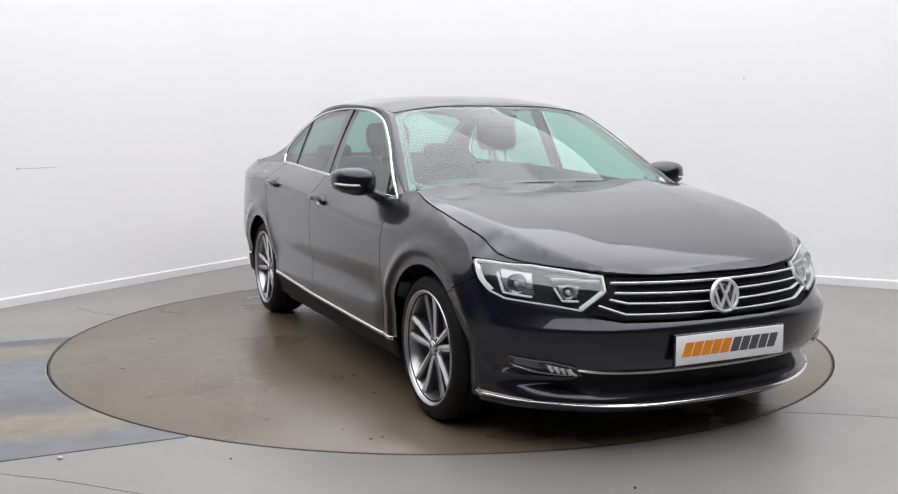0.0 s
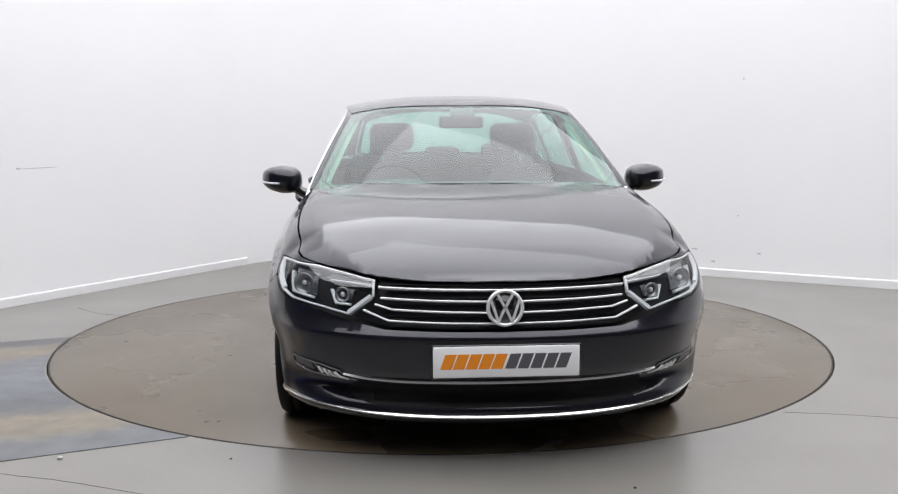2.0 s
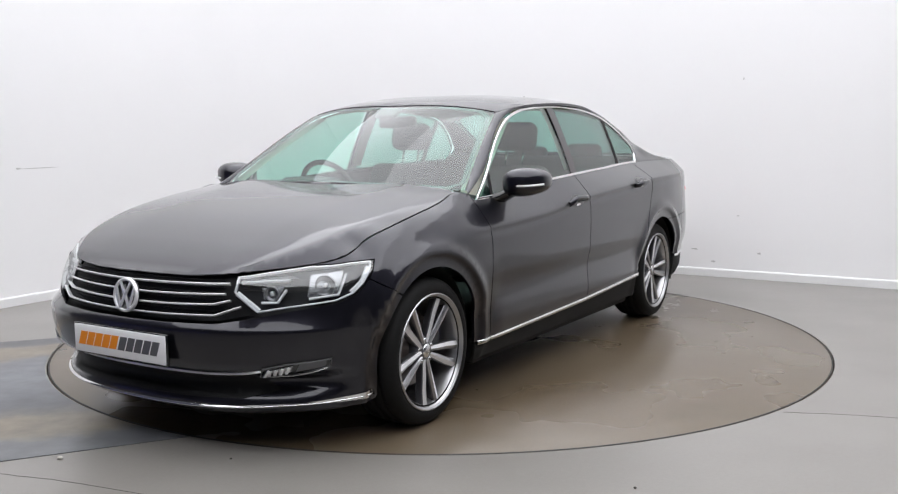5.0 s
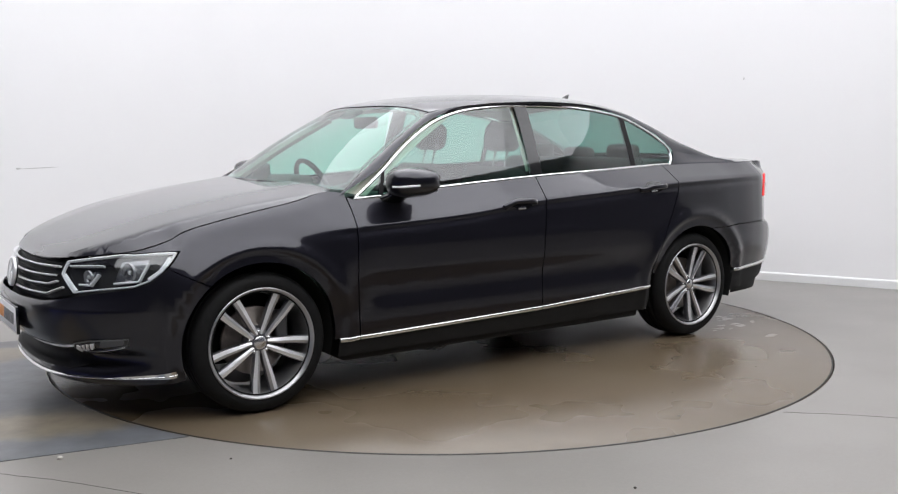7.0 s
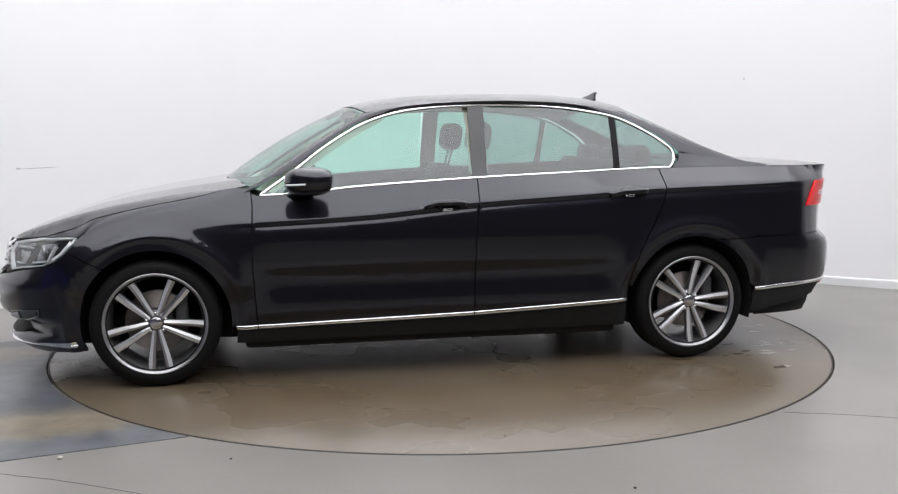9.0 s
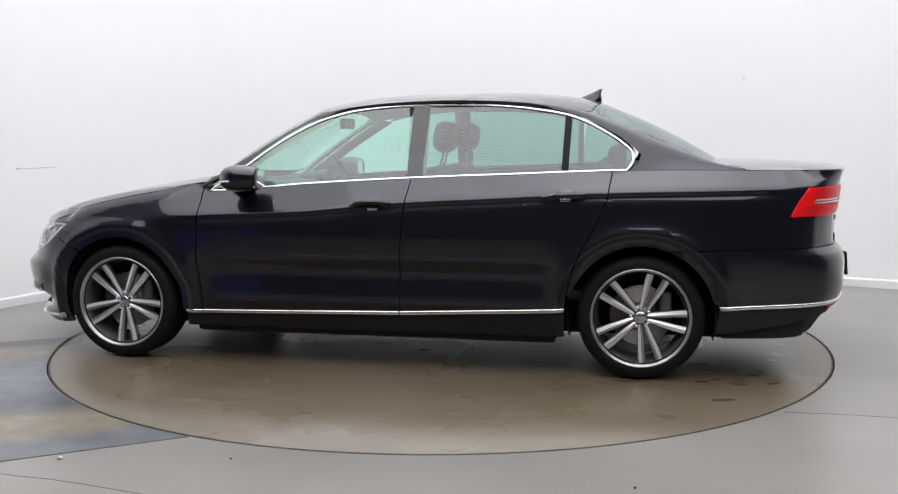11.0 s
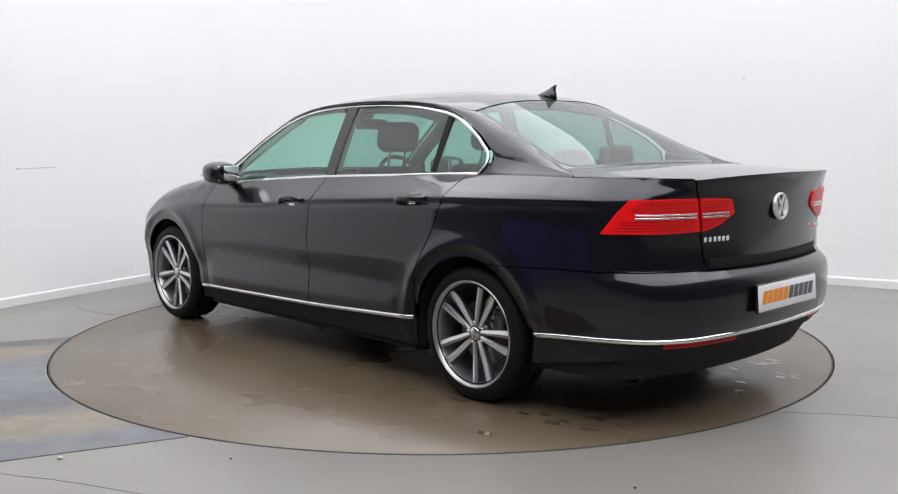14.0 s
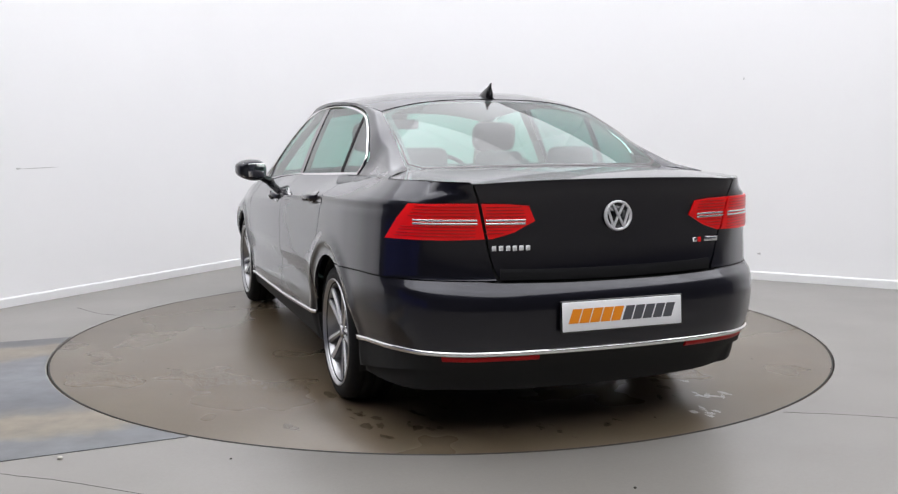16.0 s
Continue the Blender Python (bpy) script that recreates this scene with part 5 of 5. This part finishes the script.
def wing_mirror(sg):
    """Door mirror: rounded cap, dark foot, turn signal and glass."""
    bm = ellipsoid((0, 0, 0), (1, 1, 1), 28, 18)
    for v in bm.verts:
        x, y, z = v.co
        q = lambda a, p: math.copysign(abs(a) ** p, a)
        x, y, z = q(x, .75), q(y, .72), q(z, .70)
        x = max(x, -.80)
        taper = 1 - .22 * max(0, y)
        v.co = Vector((.649 - .012 * y + x * .118 * (taper if x > 0 else 1) - .03 * (y > .5) * (y - .5) * (x > 0), .942 + y * .102, .994 + z * .070 * taper + .006 * y))
    ob = part("wing_mirror", mirror_y(bm, sg), PAINT, car, "dark grey door mirror with a signal strip")
    bm = bmesh.new()
    rows = []
    for k, (x, y, z, a, b) in enumerate(((.70, .79, .905, .075, .035), (.675, .835, .925, .055, .030), (.655, .885, .955, .05, .028), (.65, .93, .975, .06, .03))):
        rows.append([bm.verts.new((x + a * math.cos(t), y, z + b * math.sin(t))) for t in np.linspace(0, 2 * math.pi, 16, endpoint=False)])
    for p, q in zip(rows, rows[1:]):
        for j in range(16):
            bm.faces.new((p[j], p[(j + 1) % 16], q[(j + 1) % 16], q[j]))
    bmesh.ops.recalc_face_normals(bm, faces=bm.faces[:])
    part("foot", mirror_y(bm, sg), GLOSSBLACK, ob, "black mirror foot")
    pts = smooth_line([(.760, .90, .978), (.762, .94, .978), (.748, .99, .979), (.718, 1.022, .982), (.675, 1.040, .985)], 18)
    P = np.array(pts)
    N = np.stack([P[:, 0] - .64, (P[:, 1] - .942) * 1.0, np.zeros(len(P))], 1)
    N /= np.linalg.norm(N, axis=1)[:, None]
    P[:, 1] *= sg
    N[:, 1] *= sg
    strip("turn_signal", P, N, .009, .004, WHITELENS, ob, "clear and chrome turn signal strip")
    bm = rbox(.5545, .935, .994, .006, .140, .088, .003, 2)
    part("mirror_glass", mirror_y(bm, sg), CHROME, ob, "mirror glass")


wing_mirror(1)
wing_mirror(-1)

# aerial fin
bm = bmesh.new()
rows = []
for z, x0, x1, w in ((-.012, -1.00, -1.165, .034), (.010, -1.03, -1.163, .029), (.026, -1.07, -1.158, .020), (.040, -1.105, -1.158, .010), (.052, -1.130, -1.162, .005), (.062, -1.148, -1.166, .003)):
    ring = []
    for q in np.linspace(0, 2 * math.pi, 16, endpoint=False):
        ring.append(bm.verts.new(((x0 + x1) / 2 + (x0 - x1) / 2 * math.cos(q), w * math.sin(q), 1.412 + z)))
    rows.append(ring)
for p, q in zip(rows, rows[1:]):
    for j in range(16):
        bm.faces.new((p[j], p[(j + 1) % 16], q[(j + 1) % 16], q[j]))
bm.faces.new(rows[-1])
bmesh.ops.recalc_face_normals(bm, faces=bm.faces[:])
part("roof_aerial", bm, GLOSSBLACK, car, "small black shark-fin aerial")

# cowl, wipers
rows = []
for t_ in np.linspace(0, 1, 5):
    rows.append([(1.06 - .155 * k * k + (t_ - .5) * .08, k * (.74 - .02 * t_), .968 - .020 * k * k - .006 * t_) for k in np.linspace(-1, 1, 21)])
grid("cowl", rows, BLACK, car, "black cowl below the windscreen")
for y0, y1 in ((-.62, -.05), (.08, .60)):
    P = np.array([(1.075 - .15 * (y / .75) ** 2 - .02, y, .981 - .022 * (y / .75) ** 2) for y in np.linspace(y0, y1, 14)])
    strip("wiper", P, np.tile([.5, 0, .86], (14, 1)), .010, .008, BLACK, car, "black wiper blade")

# windscreen border, rubber lines
W, R = KEEP["ws"], KEEP["rw"]
for P, nm in ((W, "screen_border"), (R, "rear_border")):
    ring = np.concatenate([P[0, 1:-1], P[1:-1, -1], P[-1, -2:0:-1], P[-2:0:-1, 0]])
    ctr = P.reshape(-1, 3).mean(0)
    e1, e2 = P[0, -1] - P[0, 0], P[-1, 12] - P[0, 12]
    n = np.cross(e1, e2)
    n = n / np.linalg.norm(n)
    n = n if n[2] > 0 else -n
    inn = ring + (ctr - ring) * .035
    strip(nm, inn, np.tile(n, (len(ring), 1)), .024, .002, GLOSSBLACK, car, "black edge of the glass", closed=True)

# ---------------------------------------------------------------- cabin
cabin = part("cabin_floor", rbox(-.1, 0, .40, 2.2, 1.5, .06, .02), DASH, car, "dark cabin floor")
dash = part("dashboard", rbox(.80, 0, .84, .42, 1.46, .20, .06, 4), DASH, car, "dark dashboard")
part("dash_top", rbox(.98, 0, .925, .36, 1.36, .05, .02, 3, Matrix.Rotation(.06, 4, "Y")), DASH, dash)
part("instrument_hood", rbox(.66, -.37, .955, .16, .32, .07, .03, 3), DASH, dash)
bm = bmesh.new()
rr, r2 = .185, .015
rows = []
for i in range(36):
    a = 2 * math.pi * i / 36
    rows.append([bm.verts.new(((r2 * math.cos(b)), (rr + r2 * math.sin(b)) * math.cos(a), (rr + r2 * math.sin(b)) * math.sin(a))) for b in np.linspace(0, 2 * math.pi, 10, endpoint=False)])
for i in range(36):
    for j in range(10):
        bm.faces.new((rows[i][j], rows[(i + 1) % 36][j], rows[(i + 1) % 36][(j + 1) % 10], rows[i][(j + 1) % 10]))
bm.transform(Matrix.Translation((.50, -.37, .90)) @ Matrix.Rotation(.42, 4, "Y"))
sw = part("steering_wheel", bm, BLACK, car, "black steering wheel")
part("boss", rbox(.505, -.37, .90, .05, .13, .12, .02, 3, Matrix.Rotation(.42, 4, "Y")), BLACK, sw)
part("spoke", rbox(.505, -.37, .905, .02, .36, .035, .008, 2, Matrix.Rotation(.42, 4, "Y")), SATIN, sw)


def seat(x, y, wide, head=True):
    ob = part("seat", rbox(x + .22, y, .53, .52, wide, .16, .05, 3), FABRIC, car, "dark fabric seat with a head restraint")
    tilt = Matrix.Rotation(-.30, 4, "Y")
    part("backrest", rbox(x - .10, y, .775, .14, wide * .98, .54, .055, 4, tilt), FABRIC, ob)
    if head:
        part("head_restraint", rbox(x - .225, y, 1.205, .11, .27, .17, .054, 5, Matrix.Rotation(-.15, 4, "Y")), FABRIC, ob)
        for k in (-.055, .055):
            part("post", cyl((x - .190, y + k, 1.00), (x - .225, y + k, 1.14), .007, n=10), SATIN, ob, "chrome head restraint post")


seat(-.10, .37, .50)
seat(-.10, -.37, .50)
bench = part("rear_bench", rbox(-.80, 0, .55, .48, 1.30, .16, .05, 3), FABRIC, car, "dark fabric rear bench")
part("backrest", rbox(-1.12, 0, .80, .15, 1.30, .56, .05, 4, Matrix.Rotation(-.38, 4, "Y")), FABRIC, bench)
for y in (-.40, 0, .40):
    part("head_restraint", rbox(-1.26, y, 1.09 if y else 1.07, .09, .24, .13, .035, 3), FABRIC, bench)
part("parcel_shelf", rbox(-1.56, 0, 1.035, .56, 1.16, .03, .01, 2), DASH, car, "dark parcel shelf")
part("rear_bulkhead", rbox(-1.35, 0, .72, .05, 1.36, .6, .02), SHELL, car)
# head lining and pillar trims
xs = np.linspace(.36, -1.12, 20)
grid("head_lining", [[(x, k * (float(ROOFY(x)) - .01), float(roof_f(np.array(x), np.array(k * ROOFY(x)))[2]) - .028) for k in np.linspace(-1, 1, 13)] for x in xs], TRIMLIGHT, car, "beige head lining")
A0 = np.concatenate([W[::-1, -1]])
tr = []
for p in A0:
    tr.append([p + np.array([-.030, -.050, -.022]), p + np.array([-.012, -.012, -.012]), p + np.array([-.05, .0, -.02]), p + np.array([-.10, .03, -.03])])
grid("pillar_trim", tr, TRIMLIGHT, car, "beige inner pillar trim", 2)
tr = []
for z in np.linspace(1.02, 1.36, 8):
    tr.append([flank(x, z, -.03) for x in (-.19, -.205, -.25, -.29)])
grid("pillar_trim", tr, TRIMLIGHT, car, "beige inner pillar trim", 2)
part("cabin_mirror", rbox(.36, -.0, 1.285, .03, .24, .065, .014, 3), BLACK, car, "black interior mirror")
part("sensor_box", rbox(.45, 0, 1.332, .09, .13, .025, .01, 2, Matrix.Rotation(.45, 4, "Y")), DASH, car)
for z, x in ((.80, .35), (.82, -.7)):
    panel("door_card", [(.86, .80), (.86, .90), (-.2, .975), (-1.2, 1.01), (-1.2, .8)] if x > 0 else [(-.2, .45), (.8, .45), (.8, .8), (-1.1, .8), (-1.0, .45)], lambda a, b: flank(a, b, -.07), DASH, car, gap=0, flange=0, sides=2, step=.08)


for ob in car.children:
    if not ob.name.startswith("wheel.") and ob.name != "wheel":
        ob.location = OFF

# ---------------------------------------------------------------- what turns


def motions():
    turn = [(0.0, -65.32), (0.5, -68.91), (1.0, -74.49), (1.5, -80.28), (2.0, -86.42), (2.5, -92.22), (3.0, -98.38), (3.5, -104.18), (4.0, -110.27), (4.5, -115.99), (5.0, -122.06), (6.0, -133.9), (7.0, -145.65), (7.5, -151.51), (8.0, -157.22), (8.5, -162.87), (9.0, -168.69), (10.0, -180.15), (11.0, -191.45), (11.5, -197.15), (12.0, -203.13), (12.5, -208.87), (13.0, -214.85), (13.5, -220.58), (14.0, -226.59), (14.5, -232.27), (15.0, -238.31), (15.5, -244.09), (16.0, -250.18)]
    for thing in (car, turntable):
        walk(thing, [(t, pose(0, 0, 0, 0, 0, a)) for t, a in turn])


motions()
